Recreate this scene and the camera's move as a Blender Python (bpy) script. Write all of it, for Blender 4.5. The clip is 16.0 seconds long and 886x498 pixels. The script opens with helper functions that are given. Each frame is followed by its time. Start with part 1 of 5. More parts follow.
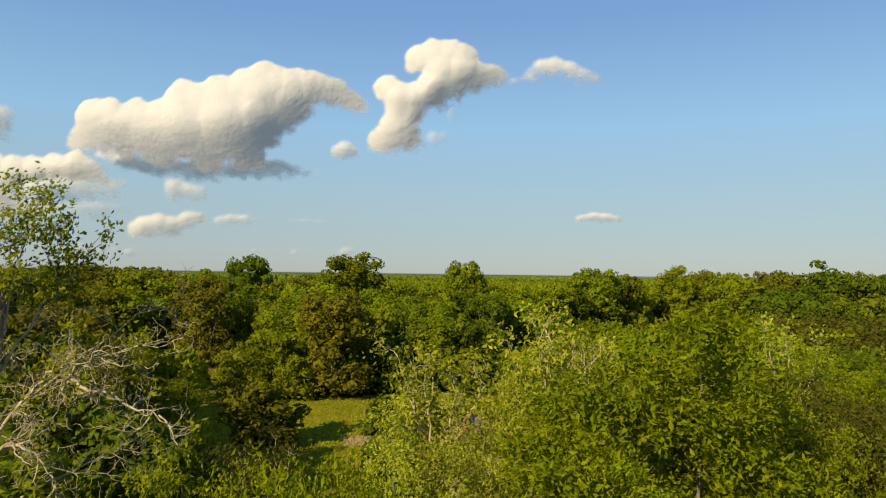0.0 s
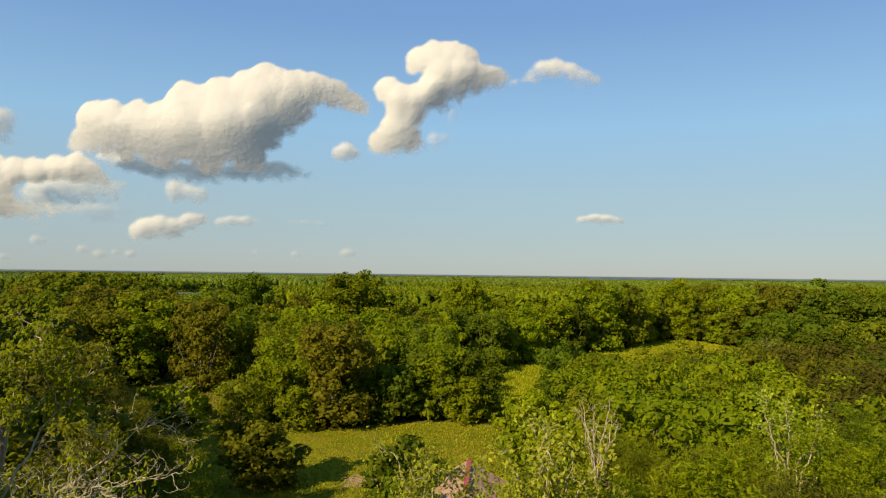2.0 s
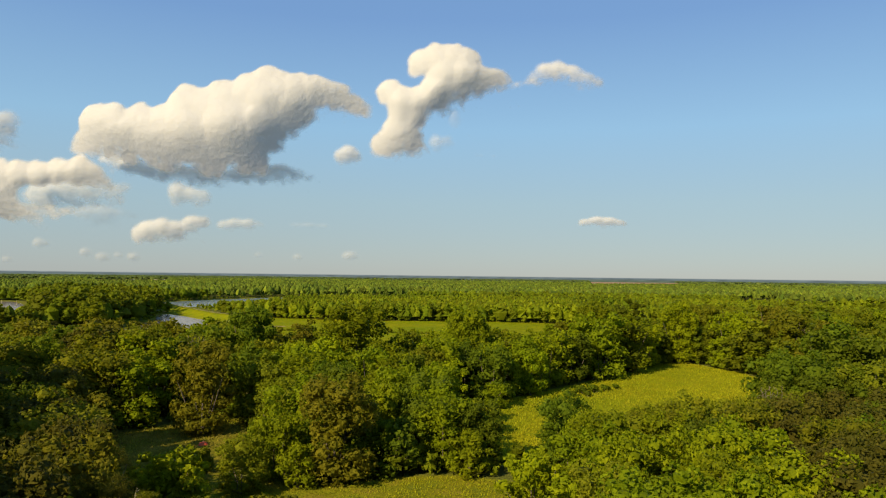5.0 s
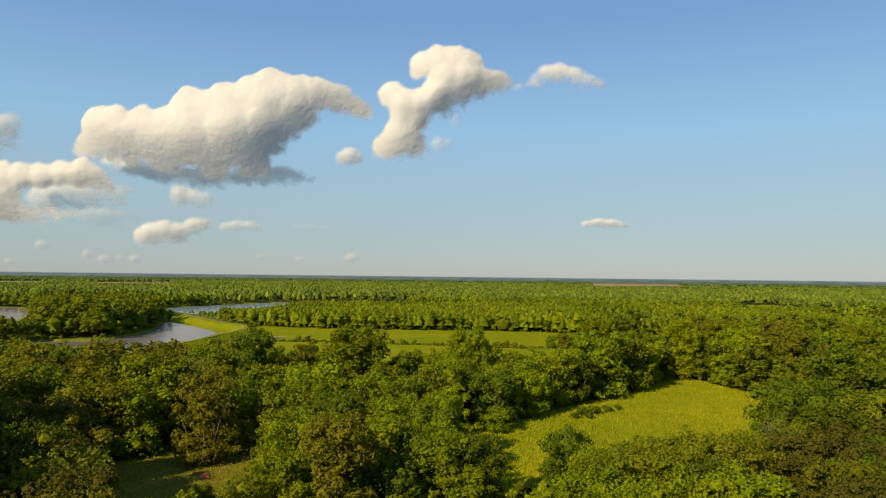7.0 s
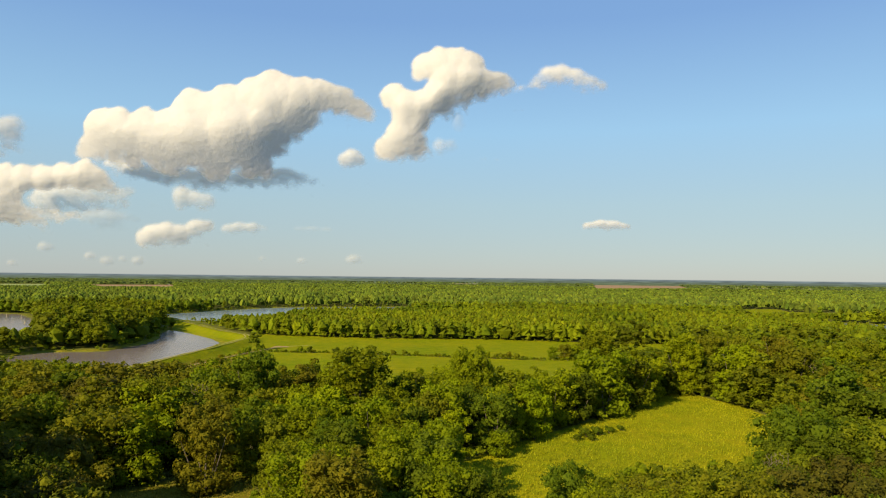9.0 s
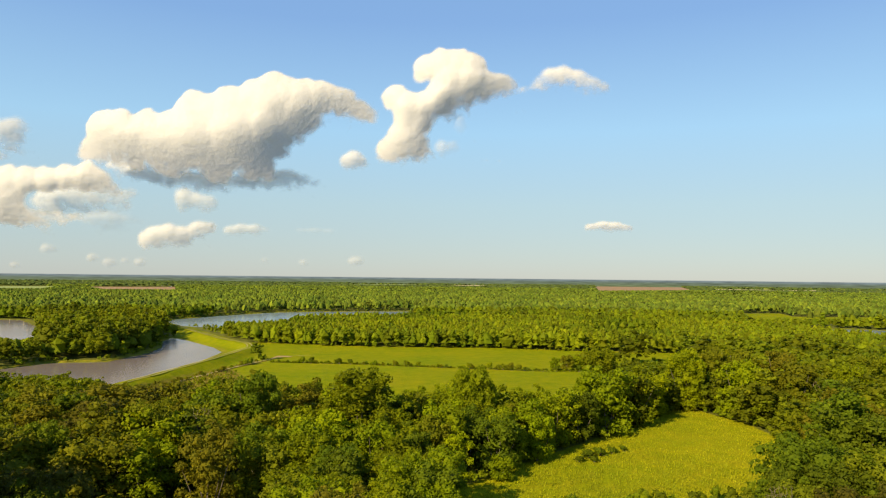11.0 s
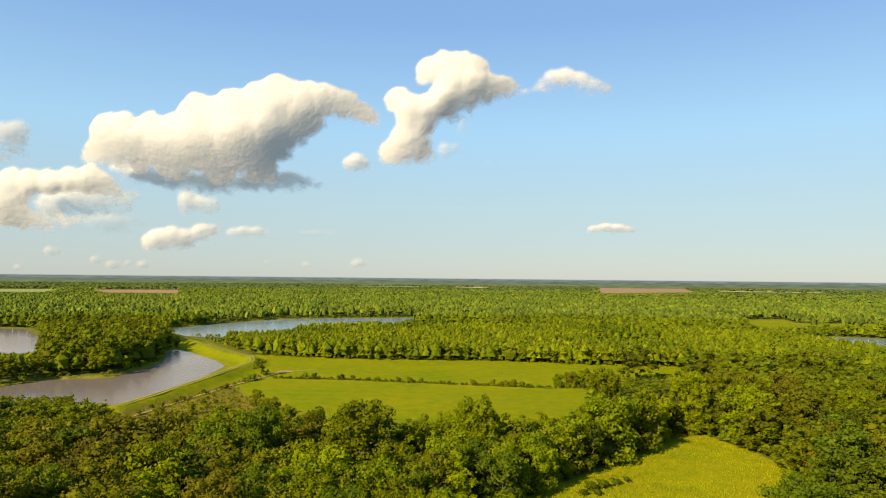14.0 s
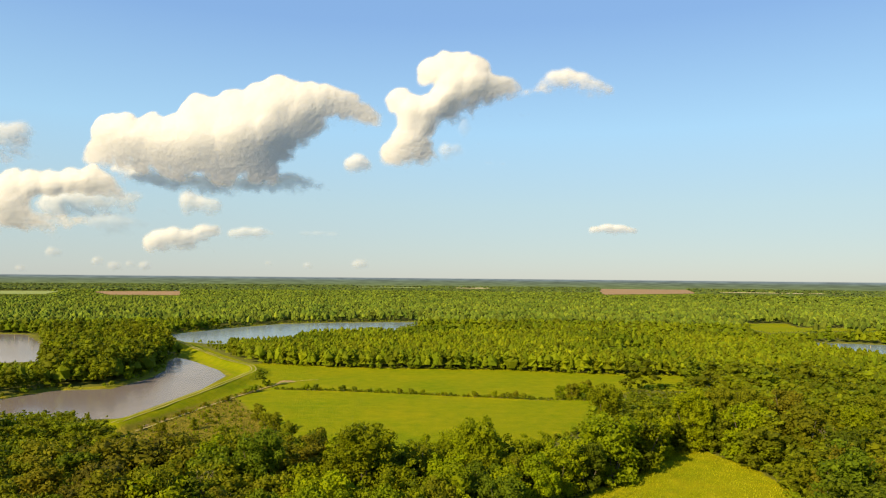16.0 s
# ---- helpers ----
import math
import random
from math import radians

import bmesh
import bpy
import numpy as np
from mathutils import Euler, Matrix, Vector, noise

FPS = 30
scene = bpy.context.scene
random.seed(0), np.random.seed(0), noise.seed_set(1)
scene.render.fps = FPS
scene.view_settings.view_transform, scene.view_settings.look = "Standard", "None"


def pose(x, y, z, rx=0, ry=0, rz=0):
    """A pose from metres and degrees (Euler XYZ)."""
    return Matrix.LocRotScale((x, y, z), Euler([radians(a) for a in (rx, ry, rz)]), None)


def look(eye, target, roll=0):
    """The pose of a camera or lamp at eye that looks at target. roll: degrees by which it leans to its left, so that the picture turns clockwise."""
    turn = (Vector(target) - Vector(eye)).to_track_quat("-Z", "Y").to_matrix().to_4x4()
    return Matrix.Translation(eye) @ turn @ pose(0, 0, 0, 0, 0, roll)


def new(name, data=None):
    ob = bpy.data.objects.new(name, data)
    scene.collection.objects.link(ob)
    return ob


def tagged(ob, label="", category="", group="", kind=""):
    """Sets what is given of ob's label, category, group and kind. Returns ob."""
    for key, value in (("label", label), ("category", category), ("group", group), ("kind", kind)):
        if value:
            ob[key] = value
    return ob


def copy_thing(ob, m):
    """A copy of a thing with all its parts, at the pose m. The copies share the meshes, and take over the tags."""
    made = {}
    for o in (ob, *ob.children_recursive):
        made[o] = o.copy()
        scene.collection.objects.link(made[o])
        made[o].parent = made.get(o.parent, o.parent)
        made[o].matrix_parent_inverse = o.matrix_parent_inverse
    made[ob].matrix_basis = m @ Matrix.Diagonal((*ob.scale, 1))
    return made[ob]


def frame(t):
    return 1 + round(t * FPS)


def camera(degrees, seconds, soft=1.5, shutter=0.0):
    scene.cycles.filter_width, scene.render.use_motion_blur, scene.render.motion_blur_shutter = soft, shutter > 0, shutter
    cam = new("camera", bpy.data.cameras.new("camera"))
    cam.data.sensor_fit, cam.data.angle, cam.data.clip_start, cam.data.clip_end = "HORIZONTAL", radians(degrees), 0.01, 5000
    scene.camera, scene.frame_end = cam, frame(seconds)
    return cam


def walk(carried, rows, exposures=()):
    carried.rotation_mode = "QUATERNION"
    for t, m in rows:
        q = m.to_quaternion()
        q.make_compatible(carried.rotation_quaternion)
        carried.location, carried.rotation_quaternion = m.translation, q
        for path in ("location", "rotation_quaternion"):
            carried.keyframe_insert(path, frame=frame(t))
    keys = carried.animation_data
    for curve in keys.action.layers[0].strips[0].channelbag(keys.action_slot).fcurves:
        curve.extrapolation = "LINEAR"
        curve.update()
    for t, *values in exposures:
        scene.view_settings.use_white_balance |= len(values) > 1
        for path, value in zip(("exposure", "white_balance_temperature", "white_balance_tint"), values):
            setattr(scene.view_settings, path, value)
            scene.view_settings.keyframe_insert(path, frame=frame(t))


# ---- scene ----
cam = camera(63.8, 16.0, soft=1.1)
# seconds, place, yaw, pitch, roll of the slow vertical climb
ROWS = [
    (0.0, -0.000, -0.000, 19.576, 0.000, 1.979, -0.739),
    (1.0, -0.000, -0.089, 21.700, 0.032, 2.009, -0.728),
    (2.0, -0.002, -0.164, 24.165, 0.075, 2.041, -0.716),
    (3.0, -0.004, -0.225, 26.854, 0.127, 2.075, -0.705),
    (4.0, -0.008, -0.271, 29.675, 0.188, 2.108, -0.693),
    (5.0, -0.015, -0.302, 32.559, 0.256, 2.142, -0.682),
    (6.0, -0.026, -0.319, 35.459, 0.329, 2.176, -0.670),
    (7.0, -0.040, -0.322, 38.342, 0.406, 2.208, -0.658),
    (8.0, -0.059, -0.310, 41.196, 0.486, 2.239, -0.647),
    (9.0, -0.084, -0.283, 44.019, 0.568, 2.267, -0.635),
    (10.0, -0.114, -0.242, 46.821, 0.649, 2.292, -0.624),
    (11.0, -0.151, -0.187, 49.620, 0.729, 2.314, -0.612),
    (12.0, -0.195, -0.117, 52.443, 0.806, 2.331, -0.601),
    (13.0, -0.247, -0.032, 55.319, 0.879, 2.343, -0.589),
    (14.0, -0.308, 0.067, 58.280, 0.946, 2.351, -0.577),
    (15.0, -0.379, 0.180, 61.356, 1.007, 2.352, -0.566),
    (16.0, -0.459, 0.309, 64.576, 1.059, 2.346, -0.554),
]
walk(cam, [(t, pose(x, y, z, 90 + pitch, roll, yaw)) for t, x, y, z, yaw, pitch, roll in ROWS], exposures=[(0, 0.81, 6700, 11), (7, 0.76, 6700, 11), (9, 0.93, 6800, 11), (12.5, 1.15, 7020, 11), (16, 1.16, 7020, 11)])

# ---- light ----
SUN_TO = Vector((-0.60, -0.78, 0.55)).normalized()
sun_elev = math.asin(SUN_TO.z)
sun_turn = math.atan2(SUN_TO.x, SUN_TO.y)

world = bpy.data.worlds.new("sky")
scene.world = world
world.use_nodes = True
wt = world.node_tree
wt.nodes.clear()
w_out = wt.nodes.new("ShaderNodeOutputWorld")
w_bg = wt.nodes.new("ShaderNodeBackground")
w_sky = wt.nodes.new("ShaderNodeTexSky")
w_sky.sky_type = "NISHITA"
w_sky.sun_disc = False
w_sky.sun_elevation = sun_elev
w_sky.sun_rotation = sun_turn
w_sky.altitude = 30
w_sky.air_density = 1.0
w_sky.dust_density = 0.15
w_sky.ozone_density = 3.0
w_bg.inputs["Strength"].default_value = 0.087
# distant wooded plain under the skyline: a backdrop with bluish haze painted in
w_co = wt.nodes.new("ShaderNodeTexCoord")
w_sep = wt.nodes.new("ShaderNodeSeparateXYZ")
w_step = wt.nodes.new("ShaderNodeMapRange")
w_step.inputs["From Min"].default_value = -0.0010
w_step.inputs["From Max"].default_value = 0.0002
w_mix = wt.nodes.new("ShaderNodeMix")
w_mix.data_type = "RGBA"
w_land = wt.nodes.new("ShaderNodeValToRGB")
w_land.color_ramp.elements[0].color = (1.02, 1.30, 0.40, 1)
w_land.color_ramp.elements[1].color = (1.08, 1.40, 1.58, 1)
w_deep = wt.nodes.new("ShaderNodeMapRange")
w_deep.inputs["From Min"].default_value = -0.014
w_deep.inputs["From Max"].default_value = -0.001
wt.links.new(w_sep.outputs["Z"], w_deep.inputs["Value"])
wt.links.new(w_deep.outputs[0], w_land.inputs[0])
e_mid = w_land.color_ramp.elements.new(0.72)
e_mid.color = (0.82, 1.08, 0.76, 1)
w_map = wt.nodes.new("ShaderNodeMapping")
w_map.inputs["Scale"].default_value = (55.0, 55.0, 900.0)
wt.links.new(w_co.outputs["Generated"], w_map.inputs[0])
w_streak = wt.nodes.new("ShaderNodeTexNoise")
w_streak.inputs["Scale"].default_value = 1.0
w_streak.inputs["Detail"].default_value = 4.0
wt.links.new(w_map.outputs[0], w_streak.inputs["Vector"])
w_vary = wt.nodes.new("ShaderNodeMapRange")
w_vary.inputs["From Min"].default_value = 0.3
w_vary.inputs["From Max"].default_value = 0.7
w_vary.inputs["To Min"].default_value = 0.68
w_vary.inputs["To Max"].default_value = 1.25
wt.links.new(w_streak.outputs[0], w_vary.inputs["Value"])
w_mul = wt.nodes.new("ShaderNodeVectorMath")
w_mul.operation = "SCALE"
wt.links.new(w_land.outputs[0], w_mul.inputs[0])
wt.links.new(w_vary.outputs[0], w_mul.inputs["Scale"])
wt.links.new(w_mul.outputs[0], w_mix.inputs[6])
# clear air: a blue that pales gently towards the skyline, over the physical sky
w_ramp = wt.nodes.new("ShaderNodeValToRGB")
SKY_STOPS = ((0.0, (2.18, 2.60, 2.80)), (0.10, (2.22, 3.18, 3.68)), (0.20, (1.92, 3.48, 4.95)), (0.34, (1.20, 2.36, 4.40)), (1.0, (0.6, 1.3, 3.4)))
for k, (p, c) in enumerate(SKY_STOPS):
    if k > 1:
        w_ramp.color_ramp.elements.new(p)
for e, (p, c) in zip(w_ramp.color_ramp.elements, SKY_STOPS):
    e.position = p
    e.color = (*c, 1)
w_both = wt.nodes.new("ShaderNodeMix")
w_both.data_type = "RGBA"
w_both.inputs[0].default_value = 0.85
wt.links.new(w_co.outputs["Generated"], w_sep.inputs[0])
wt.links.new(w_sep.outputs["Z"], w_step.inputs["Value"])
wt.links.new(w_sep.outputs["Z"], w_ramp.inputs[0])
wt.links.new(w_sky.outputs[0], w_both.inputs[6])
wt.links.new(w_ramp.outputs[0], w_both.inputs[7])
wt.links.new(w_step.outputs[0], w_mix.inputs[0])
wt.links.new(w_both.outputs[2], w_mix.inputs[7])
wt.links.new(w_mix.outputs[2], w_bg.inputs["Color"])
wt.links.new(w_bg.outputs[0], w_out.inputs["Surface"])

sun_data = bpy.data.lights.new("sun", "SUN")
sun_data.energy = 4.7
sun_data.angle = radians(0.6)
sun_data.color = (1.0, 0.82, 0.50)
sun = new("sun", sun_data)
sun.matrix_world = look(SUN_TO * 100, (0, 0, 0))


# ---- materials ----
def node_mat(name):
    m = bpy.data.materials.new(name)
    m.use_nodes = True
    t = m.node_tree
    t.nodes.clear()
    return m, t, t.nodes.new("ShaderNodeOutputMaterial")


def math_node(t, op, a, b):
    n = t.nodes.new("ShaderNodeMath")
    n.operation = op
    for k, v in enumerate((a, b)):
        if isinstance(v, (int, float)):
            n.inputs[k].default_value = v
        else:
            t.links.new(v, n.inputs[k])
    return n.outputs[0]


def noise_node(t, scale, detail=3.0, rough=0.55, vec=None):
    n = t.nodes.new("ShaderNodeTexNoise")
    n.inputs["Scale"].default_value = scale
    n.inputs["Detail"].default_value = detail
    n.inputs["Roughness"].default_value = rough
    if vec is not None:
        t.links.new(vec, n.inputs["Vector"])
    return n.outputs["Fac"]


def ramp_node(t, fac, stops):
    n = t.nodes.new("ShaderNodeValToRGB")
    e = n.color_ramp.elements
    while len(e) < len(stops):
        e.new(0.5)
    for k, (p, c) in enumerate(stops):
        e[k].position = p
        e[k].color = (*c, 1)
    t.links.new(fac, n.inputs[0])
    return n.outputs["Color"]


def mix_col(t, fac, a, b, blend="MIX"):
    n = t.nodes.new("ShaderNodeMix")
    n.data_type = "RGBA"
    n.blend_type = blend
    for k, v in ((0, fac), (6, a), (7, b)):
        if isinstance(v, (int, float)):
            n.inputs[k].default_value = v
        elif isinstance(v, tuple):
            n.inputs[k].default_value = (*v, 1)
        else:
            t.links.new(v, n.inputs[k])
    return n.outputs[2]


def leaf_mat(name, col, spread=0.22, joined=False, gloss=0.08, through_part=0.50):
    """Leaves: each island and each tree a little different in hue and value."""
    col = tuple(q * 1.23 for q in col)
    m, t, out = node_mat(name)
    geo = t.nodes.new("ShaderNodeNewGeometry")
    if joined:
        att = t.nodes.new("ShaderNodeAttribute")
        att.attribute_name = "tint"
        who = att.outputs["Fac"]
    else:
        who = t.nodes.new("ShaderNodeObjectInfo").outputs["Random"]
    d = tuple(c * (1 - spread) for c in col)
    u = (col[0] * (1 + spread), col[1] * (1 + spread), col[2] * (1 + spread * 0.4))
    tree = ramp_node(t, who, [(0.0, d), (0.35, col), (0.7, (col[0] * 0.95, col[1] * 1.08, col[2])), (1.0, u)])
    leafv = ramp_node(t, geo.outputs["Random Per Island"], [(0.0, (0.74, 0.77, 0.73)), (0.5, (1, 1, 1)), (1.0, (1.26, 1.21, 1.06))])
    c = mix_col(t, 1.0, tree, leafv, "MULTIPLY")
    co = t.nodes.new("ShaderNodeTexCoord")
    patch = ramp_node(t, noise_node(t, 0.35, 3, 0.6, co.outputs["Object"]), [(0.3, (0.84, 0.88, 0.86)), (0.7, (1.12, 1.08, 1.03))])
    c = mix_col(t, 1.0, c, patch, "MULTIPLY")
    leafy = noise_node(t, 2.6, 3, 0.7, co.outputs["Object"])
    c = mix_col(t, 1.0, c, ramp_node(t, leafy, [(0.30, (0.66, 0.70, 0.70)), (0.48, (0.97, 0.98, 0.97)), (0.68, (1.30, 1.25, 1.14))]), "MULTIPLY")
    bump = t.nodes.new("ShaderNodeBump")
    bump.inputs["Strength"].default_value = 0.6
    bump.inputs["Distance"].default_value = 0.22
    t.links.new(leafy, bump.inputs["Height"])
    if joined:
        broad = ramp_node(t, noise_node(t, 0.011, 4, 0.6, co.outputs["Object"]), [(0.32, (0.62, 0.72, 0.8)), (0.5, (1, 1, 1)), (0.68, (1.25, 1.2, 1.0))])
        c = mix_col(t, 1.0, c, broad, "MULTIPLY")
    p = t.nodes.new("ShaderNodeBsdfPrincipled")
    p.inputs["Roughness"].default_value = 0.7
    p.inputs["Specular IOR Level"].default_value = gloss
    t.links.new(c, p.inputs["Base Color"])
    t.links.new(bump.outputs[0], p.inputs["Normal"])
    tr = t.nodes.new("ShaderNodeBsdfTranslucent")
    warm = mix_col(t, 1.0, c, (1.35, 1.25, 0.55), "MULTIPLY")
    t.links.new(warm, tr.inputs["Color"])
    mx = t.nodes.new("ShaderNodeMixShader")
    mx.inputs[0].default_value = through_part
    t.links.new(p.outputs[0], mx.inputs[1])
    t.links.new(tr.outputs[0], mx.inputs[2])
    t.links.new(mx.outputs[0], out.inputs["Surface"])
    return m


LEAF = {
    "mid": leaf_mat("leaf_mid_green", (0.136, 0.163, 0.004)),
    "fresh": leaf_mat("leaf_fresh_green", (0.165, 0.192, 0.004)),
    "lush": leaf_mat("leaf_lush_green", (0.156, 0.190, 0.004)),
    "olive": leaf_mat("leaf_olive", (0.132, 0.140, 0.007)),
    "brown": leaf_mat("leaf_bronze", (0.134, 0.130, 0.009), 0.16),
    # brown leaves darkened: shade is put into this base colour
    "umber": leaf_mat("leaf_shade_brown", (0.078, 0.074, 0.010), 0.16),
    "dark": leaf_mat("leaf_dark_green", (0.084, 0.112, 0.006)),
    "silver": leaf_mat("leaf_silver", (0.255, 0.275, 0.028), 0.2),
}
FOREST = {
    "mid": leaf_mat("canopy_mid", (0.122, 0.150, 0.006), 0.35, True),
    "young": leaf_mat("canopy_young", (0.140, 0.168, 0.007), 0.3, True),
    "olive": leaf_mat("canopy_olive", (0.110, 0.130, 0.006), 0.3, True),
    # darker, bluer leaf colour stands in for haze beyond 3000 m
    "pine": leaf_mat("canopy_hazy", (0.062, 0.084, 0.022), 0.35, True, 0.03, 0.2),
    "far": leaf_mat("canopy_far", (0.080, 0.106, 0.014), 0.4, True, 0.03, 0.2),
}


def bark_mat(name, dark, light, scale=2.5):
    m, t, out = node_mat(name)
    co = t.nodes.new("ShaderNodeTexCoord")
    mp = t.nodes.new("ShaderNodeMapping")
    mp.inputs["Scale"].default_value = (1, 1, 0.25)
    t.links.new(co.outputs["Object"], mp.inputs[0])
    n = noise_node(t, scale * 2, 5, 0.65, mp.outputs[0])
    c = ramp_node(t, n, [(0.3, dark), (0.65, light)])
    p = t.nodes.new("ShaderNodeBsdfPrincipled")
    p.inputs["Roughness"].default_value = 0.9
    t.links.new(c, p.inputs["Base Color"])
    b = t.nodes.new("ShaderNodeBump")
    b.inputs["Strength"].default_value = 0.6
    t.links.new(n, b.inputs["Height"])
    t.links.new(b.outputs[0], p.inputs["Normal"])
    t.links.new(p.outputs[0], out.inputs["Surface"])
    return m


BARK = bark_mat("bark", (0.05, 0.04, 0.03), (0.17, 0.14, 0.10))
BARK_GREY = bark_mat("bark_grey", (0.08, 0.065, 0.04), (0.24, 0.19, 0.12))
BARK_PALE = bark_mat("bark_weathered", (0.15, 0.125, 0.07), (0.42, 0.36, 0.23))


def ground_mat():
    """Land cover from the sheet's own attribute: meadow, scrub, worn earth; the rest is forest floor."""
    m, t, out = node_mat("ground_cover")
    co = t.nodes.new("ShaderNodeTexCoord")
    pos = co.outputs["Object"]
    att = t.nodes.new("ShaderNodeAttribute")
    att.attribute_name = "cover"
    sep = t.nodes.new("ShaderNodeSeparateColor")
    t.links.new(att.outputs["Color"], sep.inputs[0])
    fine = noise_node(t, 1.6, 6, 0.7, pos)
    mid = noise_node(t, 0.16, 5, 0.65, pos)
    big = noise_node(t, 0.02, 4, 0.6, pos)
    floor = ramp_node(t, fine, [(0.3, (0.060, 0.070, 0.012)), (0.7, (0.120, 0.125, 0.026))])
    mead = ramp_node(t, mid, [(0.25, (0.150, 0.172, 0.004)), (0.5, (0.195, 0.200, 0.005)), (0.75, (0.245, 0.225, 0.008))])
    mead = mix_col(t, 1.0, mead, ramp_node(t, fine, [(0.25, (0.6, 0.66, 0.6)), (0.75, (1.25, 1.2, 1.1))]), "MULTIPLY")
    mead = mix_col(t, 1.0, mead, ramp_node(t, big, [(0.3, (0.78, 0.9, 0.8)), (0.7, (1.12, 1.02, 1.0))]), "MULTIPLY")
    mead = mix_col(t, att.outputs["Alpha"], mead, mix_col(t, 1.0, mead, (0.77, 0.84, 0.7), "MULTIPLY"))
    scrub = ramp_node(t, mid, [(0.3, (0.085, 0.085, 0.010)), (0.55, (0.150, 0.130, 0.016)), (0.8, (0.22, 0.175, 0.030))])
    scrub = mix_col(t, 1.0, scrub, ramp_node(t, fine, [(0.3, (0.55, 0.6, 0.5)), (0.7, (1.25, 1.2, 1.1))]), "MULTIPLY")
    earth = ramp_node(t, mid, [(0.3, (0.19, 0.13, 0.065)), (0.7, (0.30, 0.21, 0.11))])
    # ragged borders
    edge = math_node(t, "SUBTRACT", math_node(t, "ADD", math_node(t, "MULTIPLY", mid, 0.7), math_node(t, "MULTIPLY", fine, 0.35)), 0.53)

    def cut(ch):
        v = math_node(t, "ADD", sep.outputs[ch], math_node(t, "MULTIPLY", edge, 0.9))
        r = t.nodes.new("ShaderNodeMapRange")
        r.inputs["From Min"].default_value = 0.38
        r.inputs["From Max"].default_value = 0.62
        t.links.new(v, r.inputs["Value"])
        return r.outputs[0]

    c = mix_col(t, cut(0), floor, mead)
    c = mix_col(t, cut(1), c, scrub)
    c = mix_col(t, cut(2), c, earth)
    c = mix_col(t, 1.0, c, (1.23, 1.23, 1.23), "MULTIPLY")
    p = t.nodes.new("ShaderNodeBsdfPrincipled")
    p.inputs["Roughness"].default_value = 0.95
    p.inputs["Specular IOR Level"].default_value = 0.02
    t.links.new(c, p.inputs["Base Color"])
    b = t.nodes.new("ShaderNodeBump")
    b.inputs["Strength"].default_value = 0.7
    b.inputs["Distance"].default_value = 0.5
    t.links.new(math_node(t, "ADD", fine, math_node(t, "MULTIPLY", mid, 2.0)), b.inputs["Height"])
    t.links.new(b.outputs[0], p.inputs["Normal"])
    t.links.new(p.outputs[0], out.inputs["Surface"])
    return m


def water_mat(name, dark, light):
    m, t, out = node_mat(name)
    co = t.nodes.new("ShaderNodeTexCoord")
    mp = t.nodes.new("ShaderNodeMapping")
    mp.inputs["Scale"].default_value = (0.5, 1, 1)
    t.links.new(co.outputs["Object"], mp.inputs[0])
    p = t.nodes.new("ShaderNodeBsdfPrincipled")
    c = ramp_node(t, noise_node(t, 0.012, 3, 0.5, co.outputs["Object"]), [(0.35, dark), (0.65, light)])
    t.links.new(c, p.inputs["Base Color"])
    p.inputs["Roughness"].default_value = 0.20
    p.inputs["IOR"].default_value = 1.33
    b = t.nodes.new("ShaderNodeBump")
    b.inputs["Strength"].default_value = 0.012
    b.inputs["Distance"].default_value = 0.1
    t.links.new(noise_node(t, 0.9, 4, 0.6, mp.outputs[0]), b.inputs["Height"])
    t.links.new(b.outputs[0], p.inputs["Normal"])
    t.links.new(p.outputs[0], out.inputs["Surface"])
    return m


def plain_mat(name, dark, light, scale=3.0, rough=0.8, metal=0.0):
    m, t, out = node_mat(name)
    co = t.nodes.new("ShaderNodeTexCoord")
    n = noise_node(t, scale, 5, 0.65, co.outputs["Object"])
    p = t.nodes.new("ShaderNodeBsdfPrincipled")
    p.inputs["Roughness"].default_value = rough
    p.inputs["Metallic"].default_value = metal
    t.links.new(ramp_node(t, n, [(0.3, dark), (0.7, light)]), p.inputs["Base Color"])
    t.links.new(p.outputs[0], out.inputs["Surface"])
    return m


def cloud_mat():
    """White vapour: its cover fades out towards the rim of the sheet."""
    m, t, out = node_mat("cloud_vapour")
    att = t.nodes.new("ShaderNodeAttribute")
    att.attribute_name = "cover"
    co = t.nodes.new("ShaderNodeTexCoord")
    bump = t.nodes.new("ShaderNodeBump")
    bump.inputs["Strength"].default_value = 0.5
    bump.inputs["Distance"].default_value = 14.0
    t.links.new(noise_node(t, 0.02, 5, 0.6, co.outputs["Object"]), bump.inputs["Height"])
    d = t.nodes.new("ShaderNodeBsdfDiffuse")
    d.inputs["Color"].default_value = (0.70, 0.70, 0.72, 1)
    t.links.new(bump.outputs[0], d.inputs["Normal"])
    tl = t.nodes.new("ShaderNodeBsdfTranslucent")
    tl.inputs["Color"].default_value = (0.70, 0.70, 0.72, 1)
    mx = t.nodes.new("ShaderNodeMixShader")
    mx.inputs[0].default_value = 0.45
    t.links.new(d.outputs[0], mx.inputs[1])
    t.links.new(tl.outputs[0], mx.inputs[2])
    tp = t.nodes.new("ShaderNodeBsdfTransparent")
    mo = t.nodes.new("ShaderNodeMixShader")
    t.links.new(att.outputs["Fac"], mo.inputs[0])
    t.links.new(tp.outputs[0], mo.inputs[1])
    t.links.new(mx.outputs[0], mo.inputs[2])
    t.links.new(mo.outputs[0], out.inputs["Surface"])
    return m


